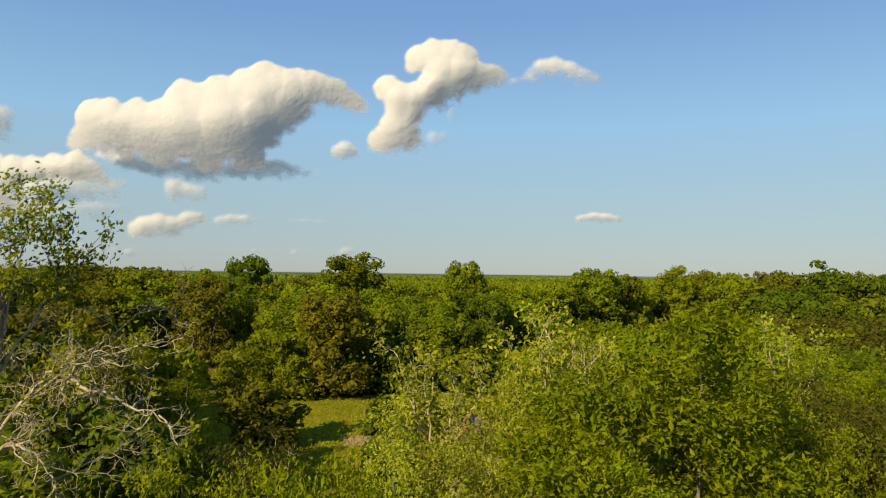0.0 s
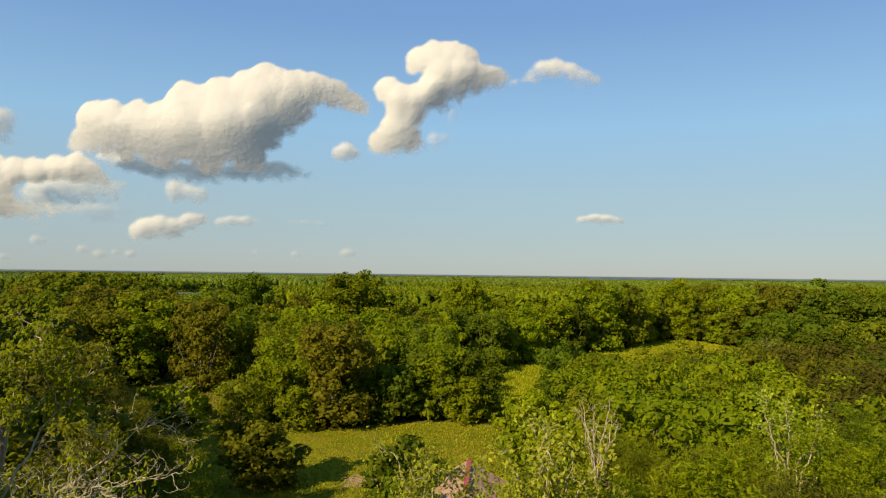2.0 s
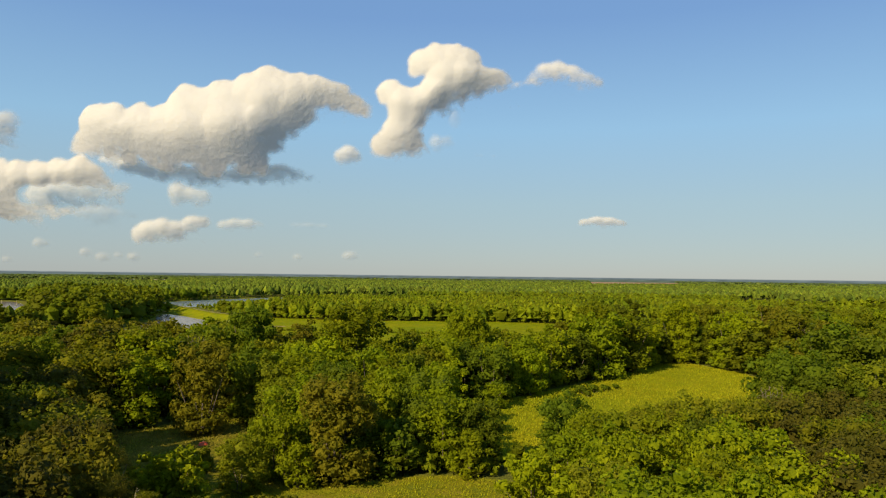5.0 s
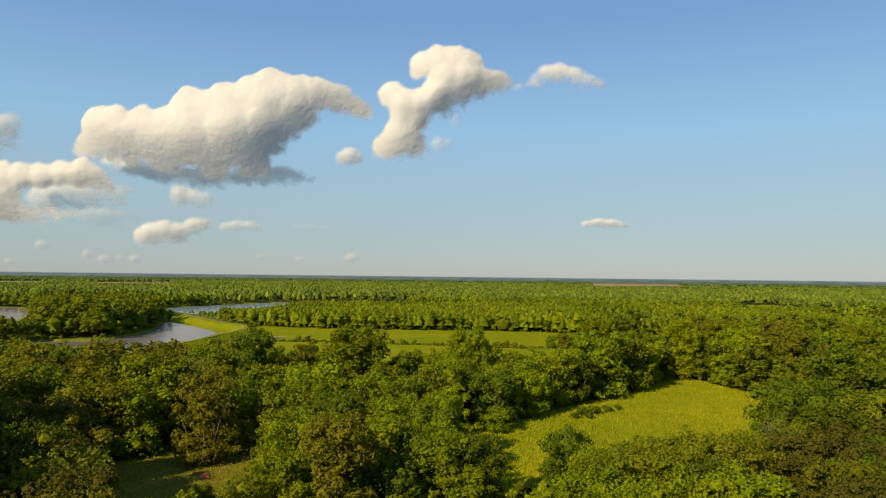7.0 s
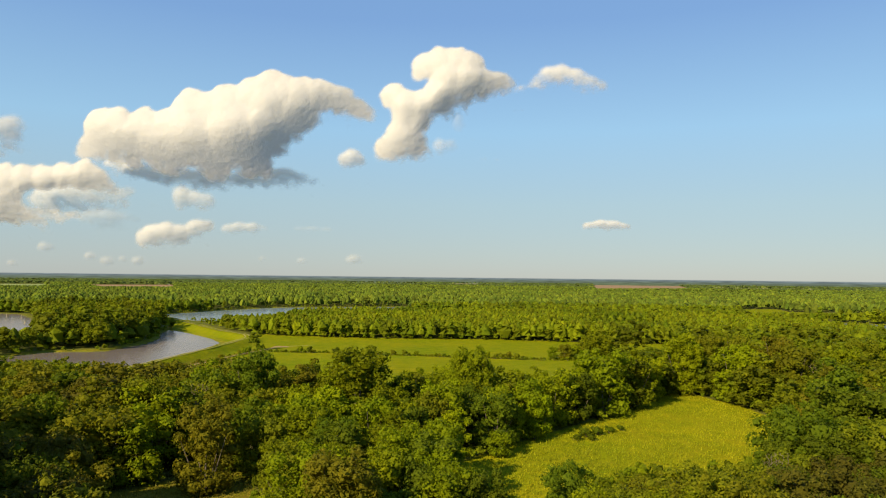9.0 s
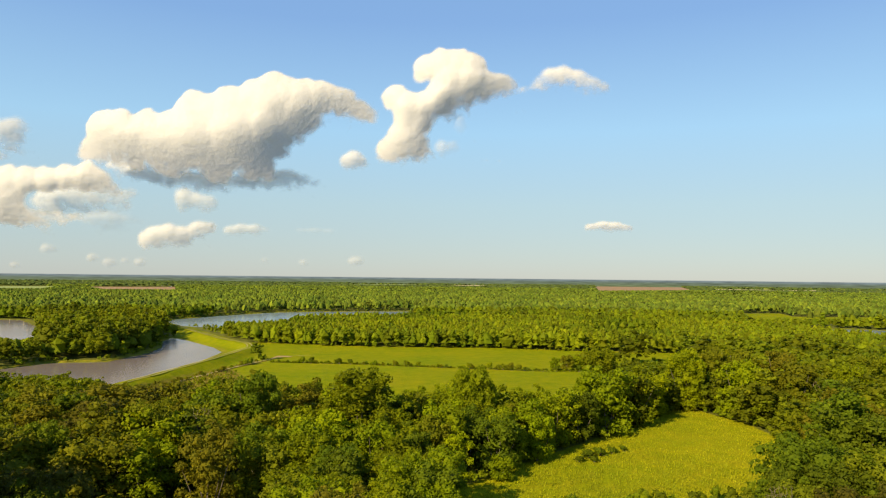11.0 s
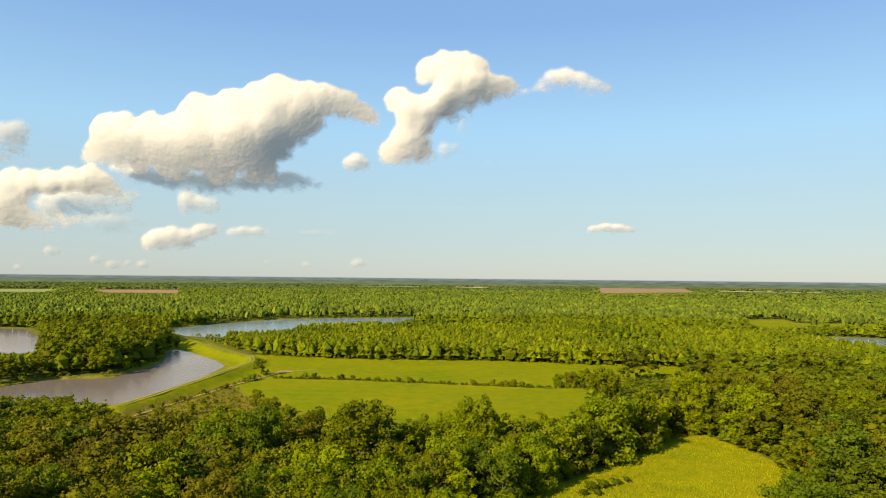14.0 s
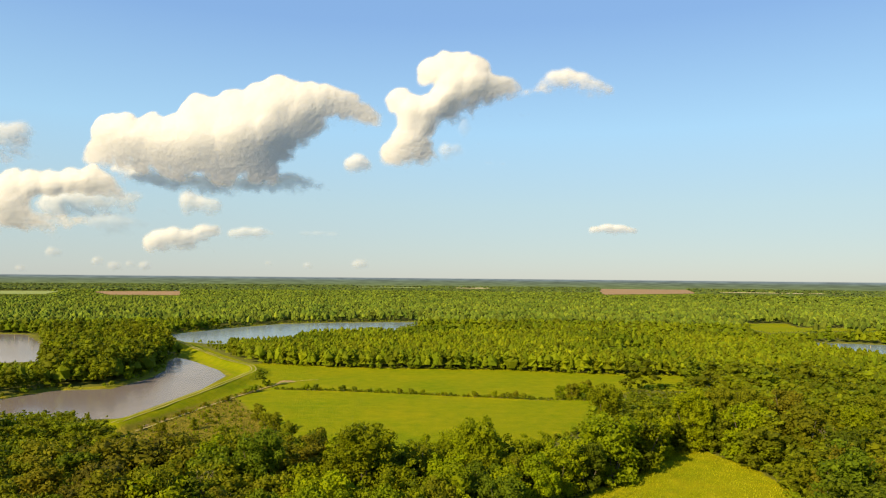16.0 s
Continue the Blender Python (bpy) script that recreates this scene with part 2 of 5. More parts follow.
GROUND = ground_mat()
WATER = water_mat("lake_water", (0.14, 0.115, 0.10), (0.19, 0.16, 0.14))
# the blue of reflected sky is put into this base colour
WATER_BLUE = water_mat("lake_water_sky_blue", (0.13, 0.18, 0.20), (0.17, 0.23, 0.26))
CLOUD = cloud_mat()
ROOF = plain_mat("roof_rusty_sheet", (0.20, 0.115, 0.085), (0.31, 0.20, 0.15), 0.9, 0.75)
ROOF_RED = plain_mat("roof_red_trim", (0.28, 0.035, 0.025), (0.40, 0.06, 0.04), 1.5, 0.5)
BOARD = plain_mat("weathered_boards", (0.12, 0.09, 0.07), (0.25, 0.20, 0.16), 2.0)
ORANGE = plain_mat("orange_fabric", (0.75, 0.09, 0.02), (0.9, 0.14, 0.03), 2.0, 0.6)
RED_SOIL = plain_mat("ploughed_soil", (0.19, 0.115, 0.042), (0.26, 0.155, 0.06), 0.02, 0.95)
TAN_SOIL = plain_mat("dry_stubble", (0.32, 0.27, 0.12), (0.42, 0.34, 0.17), 0.02, 0.95)
CROP = plain_mat("far_crop", (0.14, 0.19, 0.03), (0.20, 0.24, 0.04), 0.02, 0.95)
PALE_WALL = plain_mat("pale_wall", (0.34, 0.33, 0.30), (0.48, 0.46, 0.43), 0.5, 0.7)
GREY_ROOF = plain_mat("grey_roof", (0.3, 0.32, 0.34), (0.45, 0.47, 0.5), 0.3, 0.5)


# ---- mesh helpers ----
def mesh_from(name, verts, tris, mat, tint=None, smooth=False):
    me = bpy.data.meshes.new(name)
    v = np.asarray(verts, dtype=np.float32)
    f = np.asarray(tris, dtype=np.int32)
    me.vertices.add(len(v))
    me.vertices.foreach_set("co", v.ravel())
    me.loops.add(f.size)
    me.loops.foreach_set("vertex_index", f.ravel())
    me.polygons.add(len(f))
    me.polygons.foreach_set("loop_start", np.arange(0, f.size, 3, dtype=np.int32))
    me.polygons.foreach_set("use_smooth", np.full(len(f), smooth, dtype=bool))
    me.update(calc_edges=True)
    if tint is not None:
        a = me.attributes.new("tint", "FLOAT", "POINT")
        a.data.foreach_set("value", np.asarray(tint, dtype=np.float32))
    me.materials.append(mat)
    return me


def from_bm(name, bm, mat, smooth=False):
    me = bpy.data.meshes.new(name)
    bm.to_mesh(me)
    bm.free()
    for p in me.polygons:
        p.use_smooth = smooth
    me.materials.append(mat)
    return me


def part(name, me, parent, label=""):
    ob = new(name, me)
    ob.parent = parent
    if label:
        tagged(ob, label)
    return ob


def thing(name, label, category, group="", kind="", at=(0, 0, 0), turn=0.0, size=1.0):
    e = new(name)
    e.empty_display_size = 0.3
    e.matrix_basis = Matrix.LocRotScale(at, Euler((0, 0, turn)), (size, size, size))
    return tagged(e, label, category, group, kind)


def ico(sub):
    bm = bmesh.new()
    bmesh.ops.create_icosphere(bm, subdivisions=sub, radius=1.0)
    v = np.array([p.co[:] for p in bm.verts])
    f = np.array([[q.index for q in p.verts] for p in bm.faces])
    bm.free()
    return v, f


ICO0, ICO2 = ico(1), ico(3)


def join(chunks):
    """Stacks (verts, tris) chunks into one pair of arrays."""
    vs, fs, n = [], [], 0
    for v, f in chunks:
        if len(v) == 0:
            continue
        vs.append(v)
        fs.append(f + n)
        n += len(v)
    return np.concatenate(vs), np.concatenate(fs)


def rand_dirs(rng, n):
    d = rng.normal(size=(n, 3))
    return d / np.linalg.norm(d, axis=1, keepdims=True)


def cards(rng, c, nrm, length, width, fold=0.25):
    """Leaf blades: a folded rhombus each, about the normals nrm, at the centres c."""
    n = len(c)
    nrm = nrm / np.linalg.norm(nrm, axis=1, keepdims=True)
    a = np.cross(nrm, rand_dirs(rng, n))
    a /= np.linalg.norm(a, axis=1, keepdims=True) + 1e-9
    b = np.cross(nrm, a)
    ln = (length * rng.uniform(0.65, 1.35, n))[:, None]
    wd = (width * rng.uniform(0.65, 1.35, n))[:, None]
    v = np.stack([c - a * ln * 0.5, c + b * wd * 0.5 - nrm * wd * fold, c + a * ln * 0.5, c - b * wd * 0.5 - nrm * wd * fold], 1).reshape(-1, 3)
    k = np.arange(n)[:, None] * 4
    f = np.concatenate([k + [0, 1, 2], k + [0, 2, 3]], 1).reshape(-1, 3)
    return v, f


def tube(points, radii, sides=6):
    """A tapered limb along points."""
    p = np.asarray(points, float)
    n = len(p)
    vs, fs = [], []
    for i in range(n):
        d = p[min(i + 1, n - 1)] - p[max(i - 1, 0)]
        d = d / (np.linalg.norm(d) + 1e-9)
        u = np.cross(d, (0.3, 1, 0.1))
        u /= np.linalg.norm(u) + 1e-9
        w = np.cross(d, u)
        for k in range(sides):
            a = 2 * math.pi * k / sides
            vs.append(p[i] + radii[i] * (math.cos(a) * u + math.sin(a) * w))
    for i in range(n - 1):
        for k in range(sides):
            a, b = i * sides + k, i * sides + (k + 1) % sides
            fs += [[a, b, b + sides], [a, b + sides, a + sides]]
    return np.array(vs), np.array(fs)


def lump(rng, centre, radius, base, squash=1.0, rough=0.18):
    """An uneven core of a leaf clump."""
    v, f = base
    w = v * (1 + rng.uniform(-rough, rough, (len(v), 1)))
    return np.asarray(centre) + w * np.array([radius, radius, radius * squash]), f


def crown(rng, height, spread, low, lobes, leaves, leaf, core=0.6, top_bias=0.25, sprig=1, pointed=0.0, skirt=0, spray=0.0, clump=14):
    """Lobes packed in an egg-shaped envelope, clothed with leaf blades. Returns verts, tris, lobe centres."""
    mid = (height + low) / 2
    half = (height - low) / 2
    cs, rs = [], []
    for i in range(lobes):
        d = rand_dirs(rng, 1)[0]
        while d[2] < -0.75:
            d = rand_dirs(rng, 1)[0]
        r = spread * rng.uniform(0.15, 0.31)
        k = rng.uniform(0.82, 1.06) if i % 5 else 0.5
        d = np.sign(d) * np.abs(d) ** 0.78
        up = max(0.0, d[2])
        slim = 1 - pointed * up
        cs.append((d[0] * (spread - r) * k * slim, d[1] * (spread - r) * k * slim, mid + d[2] * (half - r * 0.85) * k))
        rs.append(r)
    for i in range(skirt):
        a = 6.283 * (i + rng.random() * 0.6) / skirt
        r = spread * rng.uniform(0.26, 0.36)
        k = rng.uniform(0.62, 0.95) * (spread - r)
        cs.append((k * math.cos(a), k * math.sin(a), low + r * rng.uniform(0.7, 1.5)))
        rs.append(r)
    cs.append((0, 0, mid))
    rs.append(spread * 0.55)
    cs.append((0, 0, mid + half * 0.35))
    rs.append(spread * 0.45)
    cs, rs = np.array(cs), np.array(rs)
    chunks = [lump(rng, c, r * core, ICO0, 0.85, 0.34) for c, r in zip(cs, rs)] if core else []
    per = rs ** 2 / (rs ** 2).sum()
    which = rng.choice(len(cs), int(leaves * 1.9), p=per)
    d = rand_dirs(rng, len(which))
    d[:, 2] += top_bias
    d /= np.linalg.norm(d, axis=1, keepdims=True)
    p = cs[which] + d * rs[which, None] * rng.uniform(0.80 if core else 0.62, 1.12, (len(which), 1)) * np.array([1, 1, 0.88])
    inside = (np.linalg.norm(p[:, None, :] - cs[None], axis=2) < rs[None] * (0.78 if core else 0.6)).any(1)
    ok = ~inside & (p[:, 2] > low * 0.7)
    p, d = p[ok][:leaves], d[ok][:leaves]
    if spray:
        heads = p[:max(8, len(p) // clump)]
        own = rng.integers(len(heads), size=len(p))
        p = heads[own] + rng.normal(size=p.shape) * np.array([spray, spray, spray * 0.55]) + d * 0.1
        d = d * 0.5 + np.array([-0.15, -0.3, 0.75])
    if sprig > 1:
        q = np.repeat(p, sprig, 0) + rng.normal(size=(len(p) * sprig, 3)) * leaf * 0.55
        dn = np.repeat(d, sprig, 0) + rng.normal(size=(len(p) * sprig, 3)) * 0.55
        chunks.append(cards(rng, q, dn, leaf, leaf * 0.5))
    else:
        chunks.append(cards(rng, p, d + rng.normal(size=d.shape) * 0.45, leaf * 1.25, leaf))
    v, f = join(chunks)
    return v, f, cs


def trunk_mesh(name, rng, height, low, radius, cs, limbs, mat, sides=6):
    lean = rng.uniform(-0.3, 0.3, 2)
    top = low + (height - low) * 0.55
    pts = [(0, 0, -0.3), (0, 0, 0.25), (lean[0] * 0.3, lean[1] * 0.3, low * 0.6), (lean[0], lean[1], low + 0.5), (lean[0] * 1.5, lean[1] * 1.5, top)]
    chunks = [tube(pts, [radius * 1.5, radius * 1.1, radius * 0.85, radius * 0.65, radius * 0.25], sides)]
    pick = rng.permutation(len(cs))[:limbs]
    for i in pick:
        s = np.array([lean[0], lean[1], low * rng.uniform(0.75, 1.1)])
        e = np.array(cs[i])
        m = (s + e) / 2 + np.array([0, 0, -0.12 * np.linalg.norm(e - s)])
        chunks.append(tube([s, m, e], [radius * 0.5, radius * 0.36, radius * 0.12], 5))
    v, f = join(chunks)
    return mesh_from(name, v, f, mat, smooth=True)


# ---- plan of the land ----
def inside(px, py, poly):
    """Which of the places lie inside the outline."""
    res = np.zeros(px.shape, bool)
    n = len(poly)
    for i in range(n):
        (x1, y1), (x2, y2) = poly[i], poly[(i + 1) % n]
        if y1 == y2:
            continue
        hit = ((y1 > py) != (y2 > py)) & (px < (x2 - x1) * (py - y1) / (y2 - y1) + x1)
        res ^= hit
    return res


def line_distance(px, py, line, closed=False):
    best = np.full(px.shape, 1e9)
    n = len(line)
    for i in range(n if closed else n - 1):
        (x1, y1), (x2, y2) = line[i], line[(i + 1) % n]
        dx, dy = x2 - x1, y2 - y1
        k = np.clip(((px - x1) * dx + (py - y1) * dy) / (dx * dx + dy * dy), 0, 1)
        best = np.minimum(best, np.hypot(px - x1 - k * dx, py - y1 - k * dy))
    return best


def depth_in(px, py, poly):
    """Metres inside the outline; outside it is negative."""
    d = line_distance(px, py, poly, True)
    return np.where(inside(px, py, poly), d, -d)


NEAR_LAKE = [(-340, 300), (-202, 312), (-152, 324), (-149, 367), (-146, 412), (-150, 467), (-165, 496), (-200, 544), (-225, 572), (-219, 539), (-201, 491), (-195, 455), (-198, 408), (-226, 400), (-240, 364), (-340, 364)]
POND = [(-640, 776), (-466, 765), (-384, 657), (-311, 529), (-330, 518), (-363, 540), (-480, 560), (-640, 600)]
BIG_LAKE = [(-310, 745), (-318, 786), (-288, 889), (-240, 986), (-168, 1024), (-48, 1059), (105, 1086), (100, 1046), (-45, 1022), (-75, 930), (-71, 838), (-95, 775), (-160, 712), (-227, 680), (-264, 697)]
EAST_LAKE = [(372, 776), (416, 768), (460, 746), (540, 760), (540, 560), (350, 588), (324, 596), (345, 660)]
OPEN_WATER = [(-340, 352), (-200, 345), (-152, 338), (-149, 367), (-146, 412), (-150, 467), (-195, 455), (-198, 408), (-226, 400), (-240, 375), (-340, 375)]
LAKES = {"near": NEAR_LAKE, "pond": POND, "far": BIG_LAKE, "east": EAST_LAKE}
LEVEE = [(-142, 296), (-136, 360), (-132, 442), (-131, 466), (-140, 490), (-168, 523), (-205, 578), (-254, 657), (-284, 702), (-312, 735)]
FIELD_NORTH = [(-128, 468), (-140, 522), (-83, 508), (-23, 504), (37, 504), (71, 492), (156, 484), (140, 428), (100, 432), (75, 388), (49, 389), (2, 397), (-34, 403), (-69, 410), (-104, 412)]
FIELD_SOUTH = [(-104, 405), (-69, 403), (-34, 396), (2, 389), (49, 382), (74, 384), (66, 337), (38, 290), (15, 246), (-20, 226), (-47, 238), (-58, 265), (-92, 326), (-119, 385)]
SCRUB = [(-136, 290), (-130, 338), (-121, 387), (-107, 425), (-119, 380), (-92, 326), (-58, 265), (-44, 232), (-60, 222), (-100, 240), (-132, 270)]
CLEARING = [(6, 172), (20, 192), (32, 205), (52, 230), (72, 255), (91, 281), (101, 250), (102, 225), (91, 193), (75, 172), (60, 165), (48, 160), (40, 162), (35, 153), (25, 148), (20, 140), (18, 126), (6, 126), (-1, 148), (-5, 166)]
LAWN = [(-52, 112), (-44, 119), (-35, 112), (-12, 114), (2, 117), (10, 114), (19, 106), (20, 92), (12, 80), (9, 70), (4, 54), (-8, 54), (-16, 63), (-24, 71), (-31, 78), (-36, 92)]
TENT_GLADE = [(-64, 124), (-68, 140), (-57, 155), (-45, 160), (-38, 140), (-34, 123), (-36, 110), (-46, 103)]
EAST_FIELD = [(441, 1093), (503, 1105), (478, 1010), (535, 1008), (640, 1025), (610, 985), (540, 960), (440, 925), (392, 905), (396, 966)]
EAST_GAP = [(122, 706), (150, 726), (182, 738), (214, 736), (232, 724), (205, 708), (168, 700), (140, 694)]
HEDGE = [(-104, 408.5), (-69, 406.5), (-34, 399.5), (2, 393), (49, 385.5), (75, 386)]
OPEN = [FIELD_NORTH, FIELD_SOUTH, SCRUB, CLEARING, LAWN, TENT_GLADE, EAST_FIELD, EAST_GAP]
SOIL_EAST = [(1000, 4990), (1600, 4990), (1200, 3565), (640, 3080), (700, 3500)]
SOIL_WEST = [(-1421, 2745), (-1129, 2904), (-900, 2320), (-1130, 2300)]
CROP_WEST = [(-1900, 2600), (-1558, 2790), (-1335, 2292), (-1600, 2180)]
STUBBLE = [(-60, 4990), (340, 4990), (150, 4500), (20, 4600)]
FAR_CROP = [(-700, 4990), (-200, 4990), (-220, 4650), (-640, 4600)]
STUBBLE_EAST = [(1450, 3900), (2050, 3750), (2120, 4000), (1500, 4200)]
CROP_EAST = [(820, 2650), (1350, 2520), (1380, 2600), (830, 2760)]
FAR_OPEN = [STUBBLE_EAST, CROP_EAST, SOIL_EAST, SOIL_WEST, CROP_WEST, STUBBLE, FAR_CROP]


def build_ground():
    def steps(*spans):
        out = []
        for a, b, s in spans:
            out += list(np.arange(a, b, s))
        return np.array(out)

    half = steps((0, 150, 2.5), (150, 340, 4), (340, 720, 12), (720, 2600, 60), (2600, 14001, 950))
    xs = np.concatenate([-half[:0:-1], half])
    ys = steps((-400, -20, 40), (-20, 40, 5), (40, 300, 2.5), (300, 600, 4), (600, 1180, 10), (1180, 3200, 50), (3200, 14001, 450))
    gx, gy = np.meshgrid(xs, ys)
    px, py = gx.ravel(), gy.ravel()
    z = 0.10 * np.sin(px * 0.13 + 1.3) * np.sin(py * 0.11) + 0.15 * np.sin(px * 0.031) * np.sin(py * 0.027 + 0.7)
    near = py < 1250
    lev = np.full(px.shape, 1e9)
    lev[near] = line_distance(px[near], py[near], LEVEE)
    z = z + 3.2 * np.clip((9.0 - lev) / 7.2, 0, 1)
    meadow = np.zeros(px.shape)
    scrub = np.zeros(px.shape)
    earth = np.zeros(px.shape)

    def put(ch, poly, soft=3.0, amount=1.0, out=2.0):
        d = np.full(px.shape, -1e9)
        d[near] = depth_in(px[near], py[near], poly)
        return np.maximum(ch, amount * np.clip((d + out) / soft * 0.5 + 0.5, 0, 1))

    for poly in (FIELD_NORTH, FIELD_SOUTH, CLEARING, EAST_FIELD, EAST_GAP):
        meadow = put(meadow, poly)
    meadow = put(meadow, FIELD_NORTH, 5.0, 0.9, 8.0)
    meadow = np.maximum(meadow, np.clip((17 - lev) / 4, 0, 1))
    meadow = np.maximum(meadow, np.clip((9 - line_distance(px, py, HEDGE)) / 3, 0, 1))
    lush = np.zeros(px.shape)
    for poly in (FIELD_NORTH, FIELD_SOUTH, EAST_FIELD):
        lush = put(lush, poly, 6.0)
    lush = np.maximum(lush, np.clip((20 - lev) / 4, 0, 1))
    for poly in (LAWN, TENT_GLADE):
        meadow = put(meadow, poly, 3.0, 0.62)
        scrub = put(scrub, poly, 3.0, 0.50 if poly is LAWN else 0.62)
    scrub = put(scrub, SCRUB, 5.0)
    ditch = line_distance(px, py, [(-134, 294), (-127, 338), (-118, 387), (-107, 436)])
    earth = np.maximum(earth, np.clip((1.6 - ditch) / 1.6, 0, 0.75))
    track = np.abs(lev - 1.1)
    earth = np.maximum(earth, np.where(lev < 3, np.clip((1.0 - track) / 0.8, 0, 0.1), 0))
    for cx, cy, r in ((-8, 84, 5.5), (-1, 92, 3), (-104, 441, 7), (286, 752, 9)):
        earth = np.maximum(earth, np.clip((r - np.hypot(px - cx, (py - cy) * 1.6)) / 2.5, 0, 0.8))
    for poly in LAKES.values():
        d = np.full(px.shape, -1e9)
        d[near] = depth_in(px[near], py[near], poly)
        z = np.where(d > -4, np.minimum(z, 0.25 - np.clip(d + 4, 0, 14) * 0.22), z)
        scrub = np.maximum(scrub, np.clip(1 - np.abs(d + 2) / 3, 0, 0.65))
        meadow = np.maximum(meadow, np.clip((d + 9) / 5, 0, 0.5) * (d < 2))
    v = np.stack([px, py, z], 1)
    nx, ny = len(xs), len(ys)
    i = (np.arange(ny - 1)[:, None] * nx + np.arange(nx - 1)[None]).ravel()
    f = np.concatenate([np.stack([i, i + 1, i + nx + 1], 1), np.stack([i, i + nx + 1, i + nx], 1)])
    me = mesh_from("ground", v, f, GROUND, smooth=True)
    a = me.attributes.new("cover", "FLOAT_COLOR", "POINT")
    a.data.foreach_set("color", np.stack([meadow, scrub, earth, lush], 1).astype(np.float32).ravel())
    tagged(new("ground", me), "flat grassy plain with meadows, scrub and forest floor", "ground", kind="structure")


def sheet(name, poly, z, mat, label, category):
    bm = bmesh.new()
    bm.faces.new([bm.verts.new((x, y, z)) for x, y in poly])
    bmesh.ops.triangulate(bm, faces=bm.faces[:])
    ob = new(name, from_bm(name, bm, mat))
    if ob.data.polygons[0].normal.z < 0:
        ob.data.flip_normals()
    return tagged(ob, label, category, kind="structure")


build_ground()
sheet("water_lake", [(-700, 270), (-120, 270), (-120, 608), (-700, 608)], -0.75, WATER, "calm brownish lake beside a grassy levee", "water")
sheet("water_pond", [(-700, 608), (-342, 608), (-342, 800), (-700, 800)], -0.75, WATER, "still pond with dead stumps among trees", "water")
sheet("water_far_lake", [(-340, 612), (120, 612), (120, 1100), (-340, 1100)], -0.8, WATER_BLUE, "wide blue lake behind a young wood", "water")
sheet("water_east_lake", [(310, 540), (560, 540), (560, 800), (310, 800)], -0.75, WATER_BLUE, "lake edged by drowned trees", "water")
TRACK = plain_mat("worn_track", (0.22, 0.205, 0.045), (0.33, 0.275, 0.09), 0.25, 0.95)


def ribbon(name, line, shift, width, z, label):
    pts = np.array(line, float)
    seg = np.linalg.norm(np.diff(pts, axis=0), axis=1)
    s = np.concatenate([[0], np.cumsum(seg)])
    u = np.arange(0, s[-1], 6.0)
    x, y = np.interp(u, s, pts[:, 0]), np.interp(u, s, pts[:, 1])
    for _ in range(3):
        x[1:-1] = (x[:-2] + x[1:-1] * 2 + x[2:]) / 4
        y[1:-1] = (y[:-2] + y[1:-1] * 2 + y[2:]) / 4
    dx, dy = np.gradient(x), np.gradient(y)
    n = np.hypot(dx, dy)
    nx, ny = dy / n, -dx / n
    sway = shift + 0.3 * np.sin(u * 0.07) + 0.2 * np.sin(u * 0.19 + 1)
    half = width / 2 * (1 + 0.25 * np.sin(u * 0.13 + 2))
    v = np.concatenate([np.stack([x + nx * (sway - half), y + ny * (sway - half), np.full(len(u), z)], 1), np.stack([x + nx * (sway + half), y + ny * (sway + half), np.full(len(u), z)], 1)])
    k, m = np.arange(len(u) - 1), len(u)
    f = np.concatenate([np.stack([k, k + m, k + m + 1], 1), np.stack([k, k + m + 1, k + 1], 1)])
    tagged(new(name, mesh_from(name, v, f, TRACK)), label, "track", kind="structure")


ribbon("track_levee", LEVEE, -1.4, 0.65, 3.32, "worn tan wheel track along the grassy levee")
ribbon("track_levee_east", LEVEE, 1.3, 0.65, 3.32, "worn tan wheel track along the grassy levee")
ribbon("track_ditch", [(-134, 294), (-127, 338), (-118, 387), (-108, 430), (-96, 446), (-82, 450)], 2.0, 1.0, 0.42, "narrow tan footpath beside the ditch")
sheet("field_ploughed", SOIL_EAST, 0.6, RED_SOIL, "reddish ploughed field far across the plain", "field")
sheet("field_ploughed_west", SOIL_WEST, 0.6, RED_SOIL, "reddish bare field far beyond the woods", "field")
sheet("field_crop_west", CROP_WEST, 0.6, CROP, "pale green crop field far beyond the woods", "field")
sheet("field_stubble", STUBBLE, 0.6, TAN_SOIL, "dry tan field near the skyline", "field")
sheet("field_stubble_east", STUBBLE_EAST, 0.6, TAN_SOIL, "pale dry field far across the plain", "field")
sheet("field_crop_east", CROP_EAST, 0.6, CROP, "narrow green field between far woods", "field")
sheet("field_crop_far", FAR_CROP, 0.6, CROP, "thin green field near the skyline", "field")


# ---- trees that can be told apart ----
def proto_tree(seed, name, height, spread, low, lobes, leaves, leaf, **kw):
    rng = np.random.default_rng(seed)
    v, f, cs = crown(rng, height, spread, low, lobes, leaves, leaf, **kw)
    return mesh_from(name + "_crown", v, f, LEAF["mid"]), trunk_mesh(name + "_trunk", rng, height, low, height * 0.017 + 0.05, cs, 5, BARK), height


